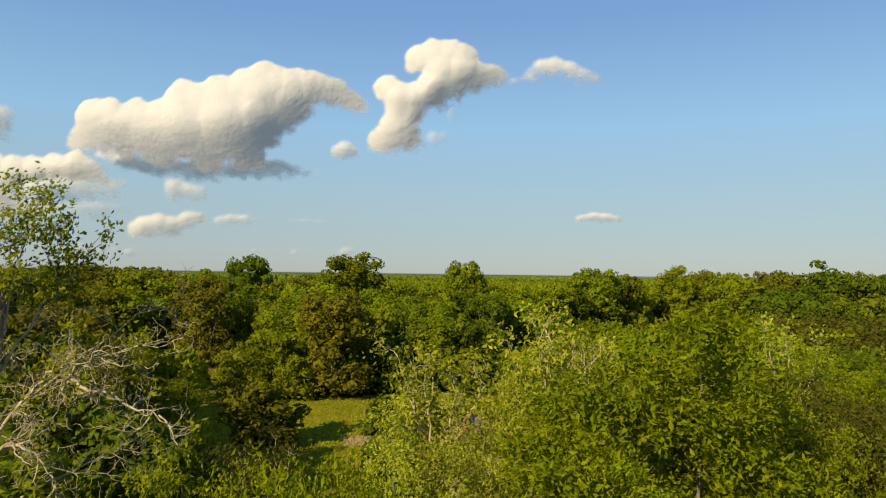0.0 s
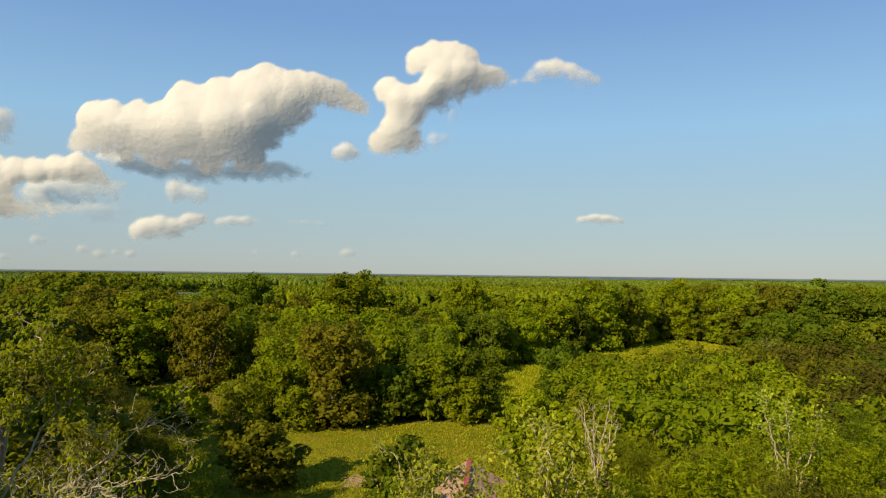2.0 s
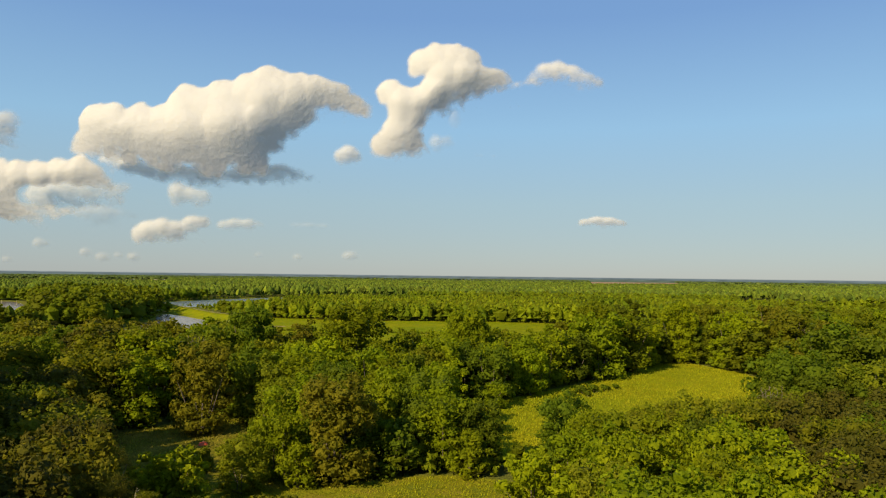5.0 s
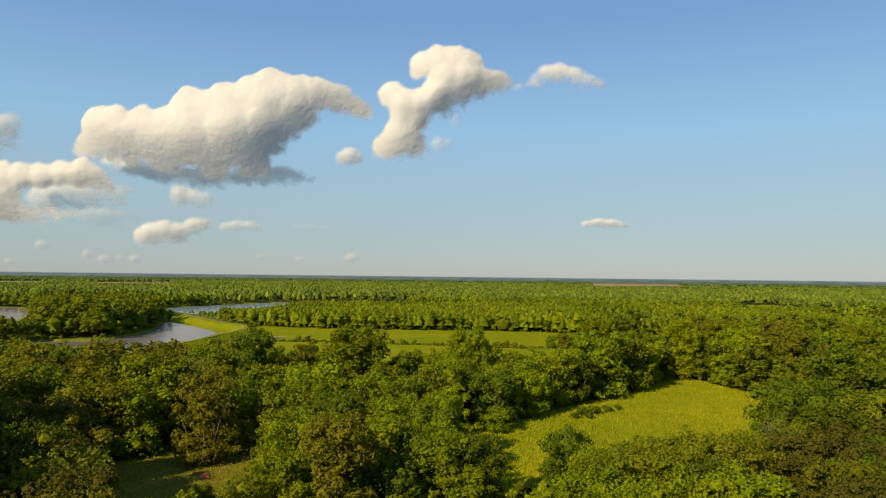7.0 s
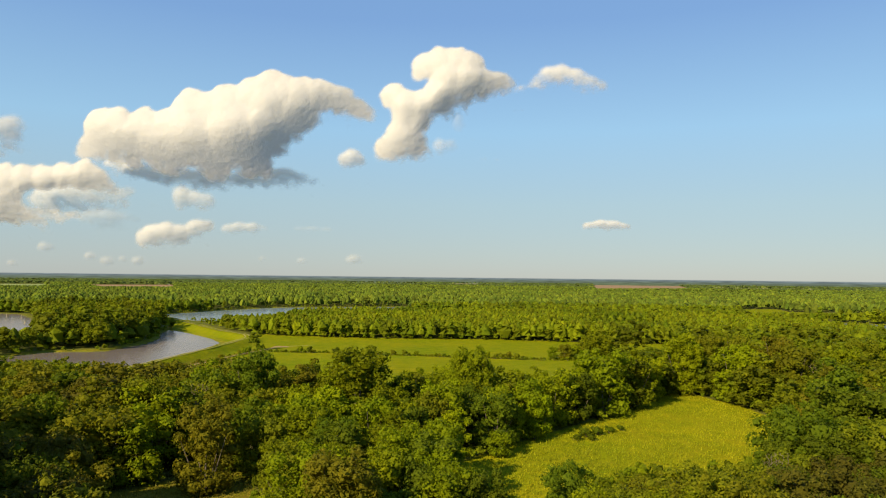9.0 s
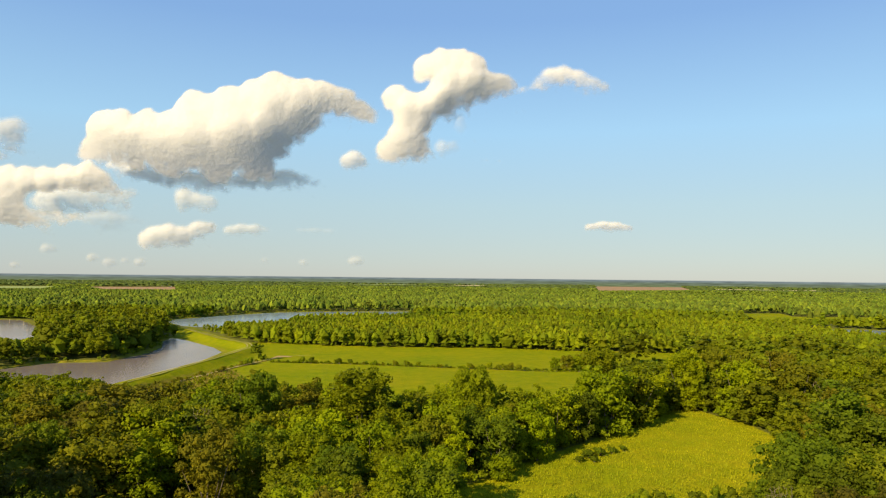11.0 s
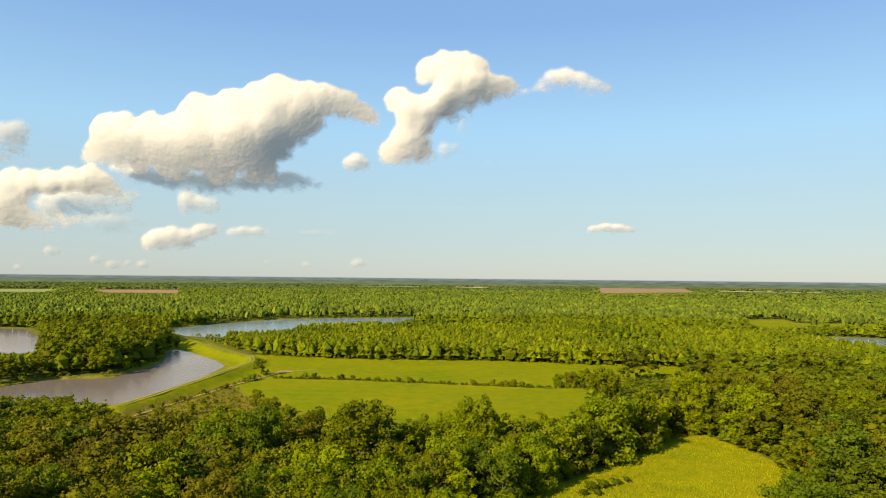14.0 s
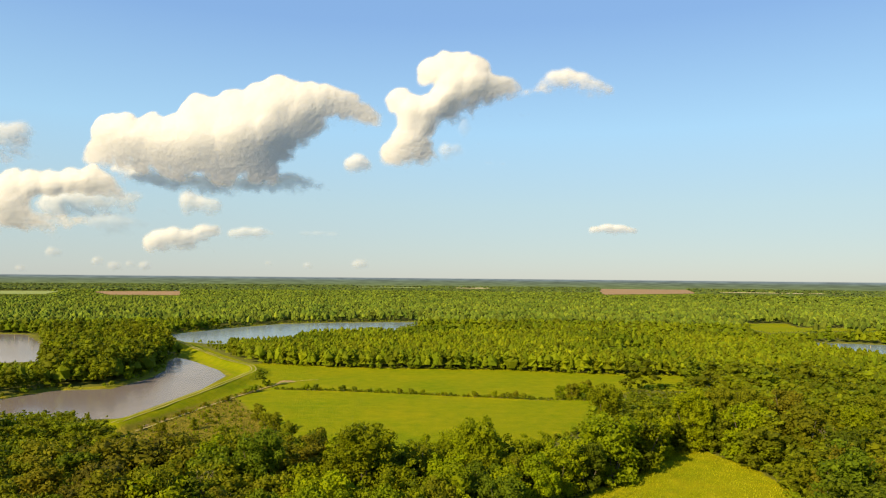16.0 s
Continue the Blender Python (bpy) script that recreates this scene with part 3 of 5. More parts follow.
KINDS = {
    "round": [proto_tree(11 + i, "round", 14, 5.8, 0.3, 34, 1800, 0.52, skirt=8) for i in range(3)],
    "full": [proto_tree(21 + i, "full", 14, 5.8, 0.2, 40, 2900, 0.40, skirt=9) for i in range(3)],
    "tall": [proto_tree(31 + i, "tall", 16, 5.2, 0.6, 34, 1800, 0.52, pointed=0.15, skirt=8) for i in range(3)],
    "grand": [proto_tree(51 + i, "grand", 22, 7.8, 0.8, 52, 3600, 0.58, skirt=10) for i in range(3)],
    "small": [proto_tree(71 + i, "small", 8, 3.8, 0.0, 22, 1200, 0.46, skirt=6) for i in range(2)],
    "bush": [proto_tree(91 + i, "bush", 3.2, 1.9, 0.1, 7, 210, 0.44) for i in range(2)],
    "near": [proto_tree(111 + i, "near", 15, 5.6, 1.0, 34, 4600, 0.19, sprig=5, core=0, spray=0.32, clump=13) for i in range(2)],
    "nearest": [proto_tree(121, "nearest", 15, 5.6, 3.0, 34, 8500, 0.22, sprig=5, core=0, spray=0.28, clump=20)],
    "near_small": [proto_tree(131, "near_small", 12, 3.8, 0.8, 20, 2600, 0.15, sprig=5, core=0, spray=0.26)],
}
TREE_LABEL = {
    "mid": "leafy green broadleaf tree with an uneven crown",
    "fresh": "bright yellow-green broadleaf tree in full leaf",
    "lush": "lush yellow-green broadleaf tree with drooping leaf sprays",
    "olive": "olive-green broadleaf tree with a dense crown",
    "brown": "bronze-brown leafed broadleaf tree among green ones",
    "dark": "dark green broadleaf tree with a rounded crown",
    "umber": "dark olive-brown broadleaf tree with shade put into its leaf colour",
    "silver": "silvery pale-leaved tree with twiggy upright shoots",
}
placed = []
tree_rng = np.random.default_rng(5)


def tree(kind, hue, x, y, top, wide=1.0, name="tree", label="", group="trees of the wood"):
    if kind in ("round", "tall") and y < 158:
        kind = "full"
    protos = KINDS[kind]
    cm, tm, h = protos[int(tree_rng.integers(len(protos)))]
    s = top / h
    e = thing(name, label or TREE_LABEL[hue], "bush" if name == "bush" else "tree", group)
    e.matrix_basis = Matrix.LocRotScale((x, y, 0), Euler((0, 0, tree_rng.uniform(0, 6.28))), (s * wide, s * wide, s))
    c = part("crown", cm, e)
    c.material_slots[0].link = "OBJECT"
    c.material_slots[0].material = LEAF[hue]
    part("trunk", tm, e)
    placed.append((x, y, 5.2 * s * wide if kind != "grand" else 7 * s * wide))
    return e


for row in (
    ("grand", "dark", -52, 191, 24.5, 0.88), ("grand", "mid", -25, 196, 25.5, 1.22), ("grand", "mid", 6.6, 213, 25.0, 0.82),
    ("grand", "brown", -49, 144, 19.5, 0.95), ("grand", "olive", -71, 168, 21.5, 0.95), ("grand", "brown", -17, 112, 17.8, 1.1),
    ("round", "mid", 31, 214, 17.5, 1.1), ("round", "mid", 50, 231, 22.5, 1.1), ("grand", "fresh", 90, 276, 25.0, 0.9),
    ("round", "olive", 119, 250, 22.5, 1.1), ("round", "dark", 123, 228, 20.0, 1.1), ("round", "olive", -94, 182, 15.5, 1.1),
    ("round", "brown", -113, 191, 20.5, 1.1), ("grand", "dark", -84, 146, 20.0, 1.0), ("round", "mid", -13, 173, 15, 1.1),
    ("round", "dark", -19, 118, 13.0, 1.0), ("round", "mid", 0, 121, 13.0, 1.15), ("small", "dark", -9, 117, 10.0, 1.2),
    ("round", "mid", 22, 104, 13.9, 1.0), ("round", "olive", 29.5, 111, 14.0, 1.0), ("round", "olive", 38.5, 113, 14.6, 1.0), ("round", "olive", 42, 120, 14.8, 1.1), ("round", "mid", 34, 108, 13.2, 1.0),
    ("round", "olive", 47, 109, 14.8, 1.0), ("round", "olive", 55, 99, 14.6, 1.0), ("small", "fresh", 27, 104, 9.5, 1.1),
    ("round", "umber", -61, 101, 13.4, 1.1), ("round", "olive", -30, 106, 9.8, 1.05), ("small", "fresh", -36, 93, 10.2, 1.15),
    ("small", "dark", -3.4, 66, 9.6, 1.0), ("small", "dark", -3.2, 58.0, 8.4, 0.85), ("small", "mid", 9.8, 78, 9.0, 1.0), ("small", "olive", -20, 81, 8.0, 1.35),
    ("small", "mid", 12.5, 177, 6.8, 1.1), ("small", "olive", 30, 126, 8.5, 1.1), ("round", "olive", 36.7, 129, 10.5, 1.1), ("round", "olive", 46, 130, 11.5, 1.1), ("round", "olive", 44, 121, 12.0, 1.05), ("round", "dark", 52, 118, 13.4, 1.1), ("round", "dark", 60, 125, 13.0, 1.05), ("round", "umber", 68, 121, 13.8, 1.1), ("round", "dark", 76, 129, 13.2, 1.1), ("round", "olive", 53, 128, 12.0, 1.0), ("round", "umber", 84, 135, 13.2, 1.1), ("small", "fresh", 12, 99, 8.6, 1.2), ("round", "dark", -24, 152, 15.0, 1.0),
    ("small", "fresh", 17, 88, 9.0, 1.1), ("round", "mid", 62, 246, 20.5, 1.1),
    ("round", "mid", 18, 222, 17.0, 1.0), ("round", "fresh", 105, 262, 21.5, 1.0), ("tall", "fresh", 74, 262, 17.0, 1.1),
    # tall trees with x below -0.7 y stand unseen, added to shade the left
    ("round", "olive", 113, 197, 12.0, 1.0), ("grand", "mid", 60, 290, 24.0, 0.9), ("grand", "olive", 105, 288, 23.0, 0.9), ("grand", "brown", 130, 285, 23.5, 0.95), ("grand", "olive", 158, 275, 23.0, 0.9), ("grand", "mid", 172, 280, 23.0, 0.9), ("grand", "olive", 120, 300, 23.0, 0.85), ("grand", "mid", 146, 262, 21.5, 0.9), ("small", "olive", -39.4, 117, 4.5, 1.0), ("grand", "brown", -62, 80, 25.0, 0.95), ("grand", "dark", -67, 90, 26.0, 0.95), ("grand", "brown", -64, 66, 24.0, 1.0), ("grand", "dark", -73, 99, 22.5, 0.95), ("grand", "dark", -80, 110, 27.0, 0.95), ("grand", "dark", -80, 70, 25.0, 1.0), ("grand", "dark", -90, 123, 27.0, 0.95), ("grand", "brown", -101, 138, 26.0, 0.95), ("grand", "brown", -50, 54, 25.0, 0.85), ("grand", "dark", -42, 43, 26.0, 0.85), ("grand", "dark", -35, 33, 22.0, 0.8), ("round", "umber", -39, 64, 16.5, 1.0), ("round", "mid", -27, 114, 12.5, 0.9), ("round", "dark", -5, 124, 14.0, 1.0), ("round", "dark", 6, 122, 12.5, 0.9),
    ("round", "mid", -12, 128, 15.0, 1.0), ("small", "mid", -22, 109, 7.5, 1.0), ("small", "dark", -14, 114.5, 8.0, 1.1), ("small", "mid", 4, 117, 8.0, 1.1),
    ("round", "dark", 12, 184, 15.0, 1.0), ("round", "mid", 24, 204, 16.0, 1.0), ("round", "dark", 38, 219, 17.0, 1.0), 
    ("round", "mid", -37, 176, 16.0, 1.0), ("round", "mid", -2, 186, 17.0, 1.0),
):
    tree(*row)
for row in (
    ("nearest", "lush", 6.8, 20.5, 18.4, 0.86), ("nearest", "fresh", 4.2, 17.0, 15.0, 0.66), ("near", "silver", 1.0, 30.5, 15.9, 0.86),
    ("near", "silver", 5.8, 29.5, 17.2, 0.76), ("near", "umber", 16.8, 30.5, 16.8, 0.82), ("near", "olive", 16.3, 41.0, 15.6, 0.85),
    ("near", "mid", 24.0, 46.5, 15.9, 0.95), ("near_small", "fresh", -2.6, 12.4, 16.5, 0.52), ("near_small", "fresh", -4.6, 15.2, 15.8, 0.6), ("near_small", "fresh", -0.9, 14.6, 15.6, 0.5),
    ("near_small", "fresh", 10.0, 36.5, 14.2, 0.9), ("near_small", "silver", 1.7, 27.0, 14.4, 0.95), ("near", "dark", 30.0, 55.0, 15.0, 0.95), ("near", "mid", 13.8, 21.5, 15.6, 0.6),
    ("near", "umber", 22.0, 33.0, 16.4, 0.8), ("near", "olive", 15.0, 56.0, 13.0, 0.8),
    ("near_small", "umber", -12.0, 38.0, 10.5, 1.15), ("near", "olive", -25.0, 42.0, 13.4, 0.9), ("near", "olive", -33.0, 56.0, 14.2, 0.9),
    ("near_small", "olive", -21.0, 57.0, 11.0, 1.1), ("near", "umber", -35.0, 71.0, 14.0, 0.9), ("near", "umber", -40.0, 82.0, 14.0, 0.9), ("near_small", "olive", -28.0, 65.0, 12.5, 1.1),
):
    tree(*row, group="trees beside the glade")


def spots(rng, x0, x1, y0, y1, gap):
    gx, gy = np.meshgrid(np.arange(x0, x1, gap), np.arange(y0, y1, gap))
    px = (gx + rng.uniform(-0.42, 0.42, gx.shape) * gap).ravel()
    py = (gy + rng.uniform(-0.42, 0.42, gy.shape) * gap).ravel()
    return px, py


def wooded(px, py, margin=2.5, far=False):
    ok = np.ones(px.shape, bool)
    if far:
        for poly in FAR_OPEN:
            ok &= ~inside(px, py, poly)
        return ok
    for poly in OPEN:
        ok &= depth_in(px, py, poly) < -margin
    for poly in LAKES.values():
        ok &= depth_in(px, py, poly) < -(margin + 3)
    ok &= line_distance(px, py, LEVEE) > 17
    ok &= line_distance(px, py, HEDGE) > 7
    return ok


def sightline_heights(px, py, heights, polys, eye_height=64.0):
    """Lowers trees, to fit the camera's view, where they would hide water or fields."""
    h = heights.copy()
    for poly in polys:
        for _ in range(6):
            reach = eye_height / (eye_height - np.minimum(h, eye_height - 2))
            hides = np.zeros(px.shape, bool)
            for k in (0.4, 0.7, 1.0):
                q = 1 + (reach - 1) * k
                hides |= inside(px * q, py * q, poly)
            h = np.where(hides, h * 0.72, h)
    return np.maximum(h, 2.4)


mid_rng = np.random.default_rng(77)
mx_, my_ = spots(mid_rng, -190, 190, 24, 250, 7.6)
sel = wooded(mx_, my_, 0.8) & (np.abs(mx_) < 0.66 * my_ + 10) & (np.hypot(mx_, my_) < 236)
count = 0
hues_low = ["mid", "olive", "fresh"]
for x, y in sorted(zip(mx_[sel].tolist(), my_[sel].tolist()), key=lambda p: p[1]):
    if any(math.hypot(x - a, y - b) < r * 0.55 + 2.2 for a, b, r in placed):
        continue
    if y < 60 and -12 < x < 24:
        continue
    if 95 < y < 165 and 0.08 < x / y < 0.165:
        continue
    loose = y > 128 and (x < -58 or x > 84)
    if loose and mid_rng.random() < 0.38:
        continue
    if x > 55 and float(depth_in(np.array([x]), np.array([y]), CLEARING)[0]) > -9.5:
        continue
    big = 13.0 + 3.5 * mid_rng.random() + (2.0 if x < -30 else 0.0)
    if x > 5 and y < 130:
        big -= 1.5
    # darker leaf colours at the sides stand in for shade and dimmer view edges
    hues = ["mid", "olive", "olive", "brown", "dark", "olive", "mid"] if x < 0 else ["dark", "brown", "dark", "mid", "dark", "olive", "dark"] if x > 62 else ["mid", "olive", "mid", "fresh", "mid", "olive", "dark"]
    if -42 < x < 42 and y > 128:
        hues = ["mid", "lush", "mid", "dark", "olive"]
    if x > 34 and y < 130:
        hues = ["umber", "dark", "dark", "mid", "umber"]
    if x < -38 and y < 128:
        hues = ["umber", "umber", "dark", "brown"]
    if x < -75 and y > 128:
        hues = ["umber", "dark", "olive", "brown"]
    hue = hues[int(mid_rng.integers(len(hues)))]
    if x > 58 and y > 140 and mid_rng.random() < 0.3:
        big += 5.0
    if x < -85 and y > 205:
        big *= 0.9
    one = lambda polys, eye: float(sightline_heights(np.array([x]), np.array([y]), np.array([big]), polys, eye)[0])
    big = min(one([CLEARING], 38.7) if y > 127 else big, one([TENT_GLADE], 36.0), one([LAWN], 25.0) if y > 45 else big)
    if big < 4.5:
        continue
    if big < 9:
        tree("small", hues_low[int(mid_rng.integers(3))], x, y, big, 1.1)
        count += 1
        continue
    tree(["round", "tall"][int(mid_rng.integers(2))], hue, x, y, big * (1.12 if loose else 1.0), mid_rng.uniform(0.9, 1.15) * (1.16 if loose else 1.0))
    count += 1
    if count >= 250:
        break


# ---- woods beyond ----
def woods(name, label, px, py, heights, protos, mat, seed, widen=1.0, smooth=False):
    rng = np.random.default_rng(seed)
    n = len(px)
    which = rng.integers(len(protos), size=n)
    ang = rng.uniform(0, 6.283, n)
    vs, fs, ts, base = [], [], [], 0
    tints = rng.random(n)
    for k, (v, f, h) in enumerate(protos):
        ids = np.nonzero(which == k)[0]
        if len(ids) == 0:
            continue
        s = heights[ids] / h
        w = s * widen * rng.uniform(0.85, 1.2, len(ids))
        c, q = np.cos(ang[ids]), np.sin(ang[ids])
        x = (v[None, :, 0] * c[:, None] - v[None, :, 1] * q[:, None]) * w[:, None] + px[ids, None]
        y = (v[None, :, 0] * q[:, None] + v[None, :, 1] * c[:, None]) * w[:, None] + py[ids, None]
        z = np.repeat(v[None, :, 2], len(ids), 0) * s[:, None]
        vs.append(np.stack([x, y, z], 2).reshape(-1, 3))
        fs.append((f[None] + (np.arange(len(ids)) * len(v))[:, None, None]).reshape(-1, 3) + base)
        ts.append(np.repeat(tints[ids], len(v)))
        base += len(ids) * len(v)
    me = mesh_from(name, np.concatenate(vs), np.concatenate(fs), mat, np.concatenate(ts), smooth=smooth)
    tagged(new(name, me), label, "woods", kind="stuff")


def crown_proto(seed, height, spread, low, lobes, leaves, leaf, **kw):
    v, f, _ = crown(np.random.default_rng(seed), height, spread, low, lobes, leaves, leaf, **kw)
    return v, f, height


def spire_proto(seed, height, spread, rings, sides, leaves=0, leaf=0.9):
    """A slim ragged crown drawn up to a tip, with some leaf blades on it."""
    rng = np.random.default_rng(seed)
    vs, fs = [], []
    for i, (k, r) in enumerate(rings):
        turn = rng.uniform(0, 6.283)
        for j in range(sides):
            a = turn + 6.283 * j / sides
            q = spread * r * rng.uniform(0.55, 1.3)
            vs.append((q * math.cos(a), q * math.sin(a), height * k * rng.uniform(0.92, 1.06)))
    for i in range(len(rings) - 1):
        for j in range(sides):
            a, b = i * sides + j, i * sides + (j + 1) % sides
            fs += [[a, b, b + sides], [a, b + sides, a + sides]]
    vs.append((rng.uniform(-0.25, 0.25) * spread, rng.uniform(-0.25, 0.25) * spread, height))
    top = (len(rings) - 1) * sides
    fs += [[top + j, top + (j + 1) % sides, len(vs) - 1] for j in range(sides)]
    chunks = [(np.array(vs), np.array(fs))]
    if leaves:
        k = rng.uniform(0.25, 0.98, leaves)
        a = rng.uniform(0, 6.283, leaves)
        r = np.interp(k, [q[0] for q in rings] + [1.0], [q[1] for q in rings] + [0.05]) * spread * rng.uniform(0.85, 1.25, leaves)
        d = np.stack([np.cos(a), np.sin(a), rng.uniform(0.1, 0.9, leaves)], 1)
        chunks.append(cards(rng, np.stack([r * np.cos(a), r * np.sin(a), k * height], 1), d + rng.normal(size=d.shape) * 0.35, leaf * 1.4, leaf * 0.8))
    v, f = join(chunks)
    return v, f, height


SLIM = ((0.06, 0.75), (0.30, 1.0), (0.66, 0.78), (0.88, 0.40))
FULL = ((0.15, 0.8), (0.55, 1.0), (0.84, 0.66))
ring1 = [crown_proto(201 + i, 14.5, 4.5, 0.6, 11, 120, 0.80, core=0.78, top_bias=0.02) for i in range(5)]
ring1_near = [crown_proto(211 + i, 14.5, 4.7, 0.6, 16, 430, 0.55, core=0.66, top_bias=0.05, skirt=4) for i in range(4)]
ring2 = [spire_proto(221 + i, 13, 3.4, SLIM[1:] if i % 2 else FULL, 5, 18, 1.2) for i in range(6)]
young = [spire_proto(241 + i, 10, 2.1, SLIM[1:], 5, 26, 0.78) for i in range(6)]
ring3 = [spire_proto(261 + i, 13, 4.2, FULL[1:] if i % 2 else ((0.3, 0.9), (0.75, 0.7)), 5) for i in range(6)]
ring4 = [spire_proto(281 + i, 13, 7.0, ((0.35, 1.0), (0.8, 0.7)), 5) for i in range(6)]
ring5 = [spire_proto(291 + i, 13, 13.0, ((0.35, 1.0), (0.8, 0.75)), 5) for i in range(6)]

PLANTATION = [(-141, 524), (-83, 510), (-23, 506), (37, 506), (71, 494), (156, 486), (330, 480), (320, 660), (200, 780), (100, 1040), (-40, 1012), (-66, 835), (-90, 772), (-156, 706), (-215, 672), (-190, 590)]
wr = np.random.default_rng(9)
low_bush = [crown_proto(301 + i, 3.2, 2.0, 0.0, 4, 34, 0.7, core=0.86) for i in range(4)]
px, py = spots(wr, -200, 200, 40, 300, 3.6)
rim = np.full(px.shape, 1e9)
for poly in (LAWN, TENT_GLADE, CLEARING, FIELD_SOUTH, SCRUB):
    rim = np.minimum(rim, np.abs(depth_in(px, py, poly) + 2.0))
ok = wooded(px, py, 0.3) & (rim < 3.5) & (np.abs(px) < 0.66 * py + 10)
woods("undergrowth", "tangled green undergrowth along the edge of the wood", px[ok], py[ok], wr.uniform(1.6, 4.2, ok.sum()), low_bush, FOREST["mid"], 8)
px, py = spots(wr, -330, 330, 20, 470, 8.0)
dist = np.hypot(px, py)
ok = wooded(px, py, 1.5) & (dist > 236) & (dist < 470) & (np.abs(px) < 0.66 * py + 34) & ~inside(px, py, PLANTATION)
# the strip left of the view goes on unseen, for its shadows
ok |= wooded(px, py, 1.5) & (dist <= 236) & (np.abs(px) >= 0.66 * py + 10) & (np.abs(px) < 0.66 * py + 40) & (px < -12)
# unseen trees left of and behind the camera, added to cast shade
bx, by = spots(wr, -90, -16, -50, 22, 8.0)
okb = bx < -16 - 0.3 * np.maximum(0, by + 10)
woods("woods", "unseen wood added left of the view for its shade", bx[okb], by[okb], wr.uniform(15, 20, okb.sum()), ring1, FOREST["mid"], 12, 1.1)
px, py = px[ok], py[ok]
tall = sightline_heights(px, py, wr.uniform(10, 16.5, len(px)) + 8.5 * wr.random(len(px)) ** 3 * ((px > 40) | (px < -150)), [OPEN_WATER, FIELD_SOUTH, FIELD_NORTH, SCRUB])
edge = (px > 55) | (px < -95)
close = (np.hypot(px, py) < 345) & edge
for side, hue, seed, protos, label in (
    (~edge, "mid", 1, ring1, "mixed green broadleaf wood of rounded crowns"),
    (edge & ~close, "olive", 15, ring1, "olive-brown broadleaf wood of rounded crowns"),
    (close, "olive", 16, ring1_near, "olive-brown broadleaf wood with ragged full crowns"),
):
    woods("woods", label, px[side], py[side], tall[side], protos, FOREST[hue], seed, 1.3)

px, py = spots(wr, -170, 240, 225, 540, 4.4)
rim = np.full(px.shape, 1e9)
for poly in (FIELD_NORTH, FIELD_SOUTH):
    rim = np.minimum(rim, np.abs(depth_in(px, py, poly) + 2.0))
ok = wooded(px, py, 0.2) & (rim < 3.6)
woods("undergrowth", "low bushes where the wood meets the meadow", px[ok], py[ok], wr.uniform(1.6, 4.5, ok.sum()), low_bush, FOREST["young"], 9)
px, py = spots(wr, -140, -40, 220, 430, 3.6)
ok = inside(px, py, SCRUB)
woods("undergrowth", "rough weeds and briars over brown grass", px[ok], py[ok], wr.uniform(0.5, 1.5, ok.sum()), low_bush, FOREST["mid"], 10)

px, py = spots(wr, -330, 110, 300, 1090, 4.6)
rim = np.full(px.shape, 1e9)
for poly in (NEAR_LAKE, BIG_LAKE):
    rim = np.minimum(rim, np.abs(depth_in(px, py, poly) + 3.2))
ok = (rim < 3.0) & (line_distance(px, py, LEVEE) > 19) & (wr.random(px.shape) < 0.8)
woods("undergrowth", "reeds and bushes along the lake shores", px[ok], py[ok], wr.uniform(1.2, 3.6, ok.sum()), low_bush, FOREST["young"], 13)
px, py = spots(wr, -106, 78, 378, 414, 1.5)
ok = line_distance(px, py, HEDGE) < 1.1
woods("undergrowth", "rank weeds along the hedge line between two meadows", px[ok], py[ok], wr.uniform(0.6, 1.5, ok.sum()), low_bush, FOREST["mid"], 14)

PENINSULA = [(-205, 425), (-232, 412), (-300, 440), (-300, 520), (-330, 560), (-395, 690), (-330, 740), (-235, 600), (-212, 500)]
px, py = spots(wr, -400, -190, 400, 760, 9.0)
ok = wooded(px, py, 1.0) & inside(px, py, PENINSULA)
woods("tall_woods", "tall dense wood on the tongue of land between two waters", px[ok], py[ok], np.where(px[ok] < -0.585 * py[ok], sightline_heights(px[ok], py[ok], wr.uniform(17, 25, ok.sum()), [POND]), wr.uniform(15, 25, ok.sum())), ring1, FOREST["olive"], 6, 1.0)

px, py = spots(wr, -240, 340, 480, 1050, 4.9)
ok = wooded(px, py, 1.5) & inside(px, py, PLANTATION) & (py < 760)
woods("young_woods", "dense young light-green trees behind the meadow", px[ok], py[ok], sightline_heights(px[ok], py[ok], np.where(px[ok] < -150, np.maximum(sightline_heights(px[ok], py[ok], wr.uniform(8.0, 12.0, ok.sum()), [BIG_LAKE], 64.0), wr.uniform(6, 8, ok.sum())), wr.uniform(9.0, 13.5, ok.sum())), [EAST_GAP]), young, FOREST["young"], 2, 1.27)

px, py = spots(wr, -700, 700, 300, 950, 7.6)
dist = np.hypot(px, py)
ok = wooded(px, py, 1.0) & (dist >= 470) & (dist < 950) & (np.abs(px) < 0.66 * py + 30) & ~(inside(px, py, PLANTATION) & (py < 760))
woods("woods", "far green wood of many rounded crowns", px[ok], py[ok], sightline_heights(px[ok], py[ok], wr.uniform(9, 15, ok.sum()), [POND, EAST_LAKE, EAST_FIELD, EAST_GAP, BIG_LAKE]), ring2, FOREST["mid"], 3, 1.2)

px, py = spots(wr, -1300, 1300, 600, 1900, 8)
dist = np.hypot(px, py)
ok = (dist >= 950) & (dist < 1900) & (np.abs(px) < 0.66 * py + 30)
px, py = px[ok], py[ok]
ok = wooded(px, py, 1.0)
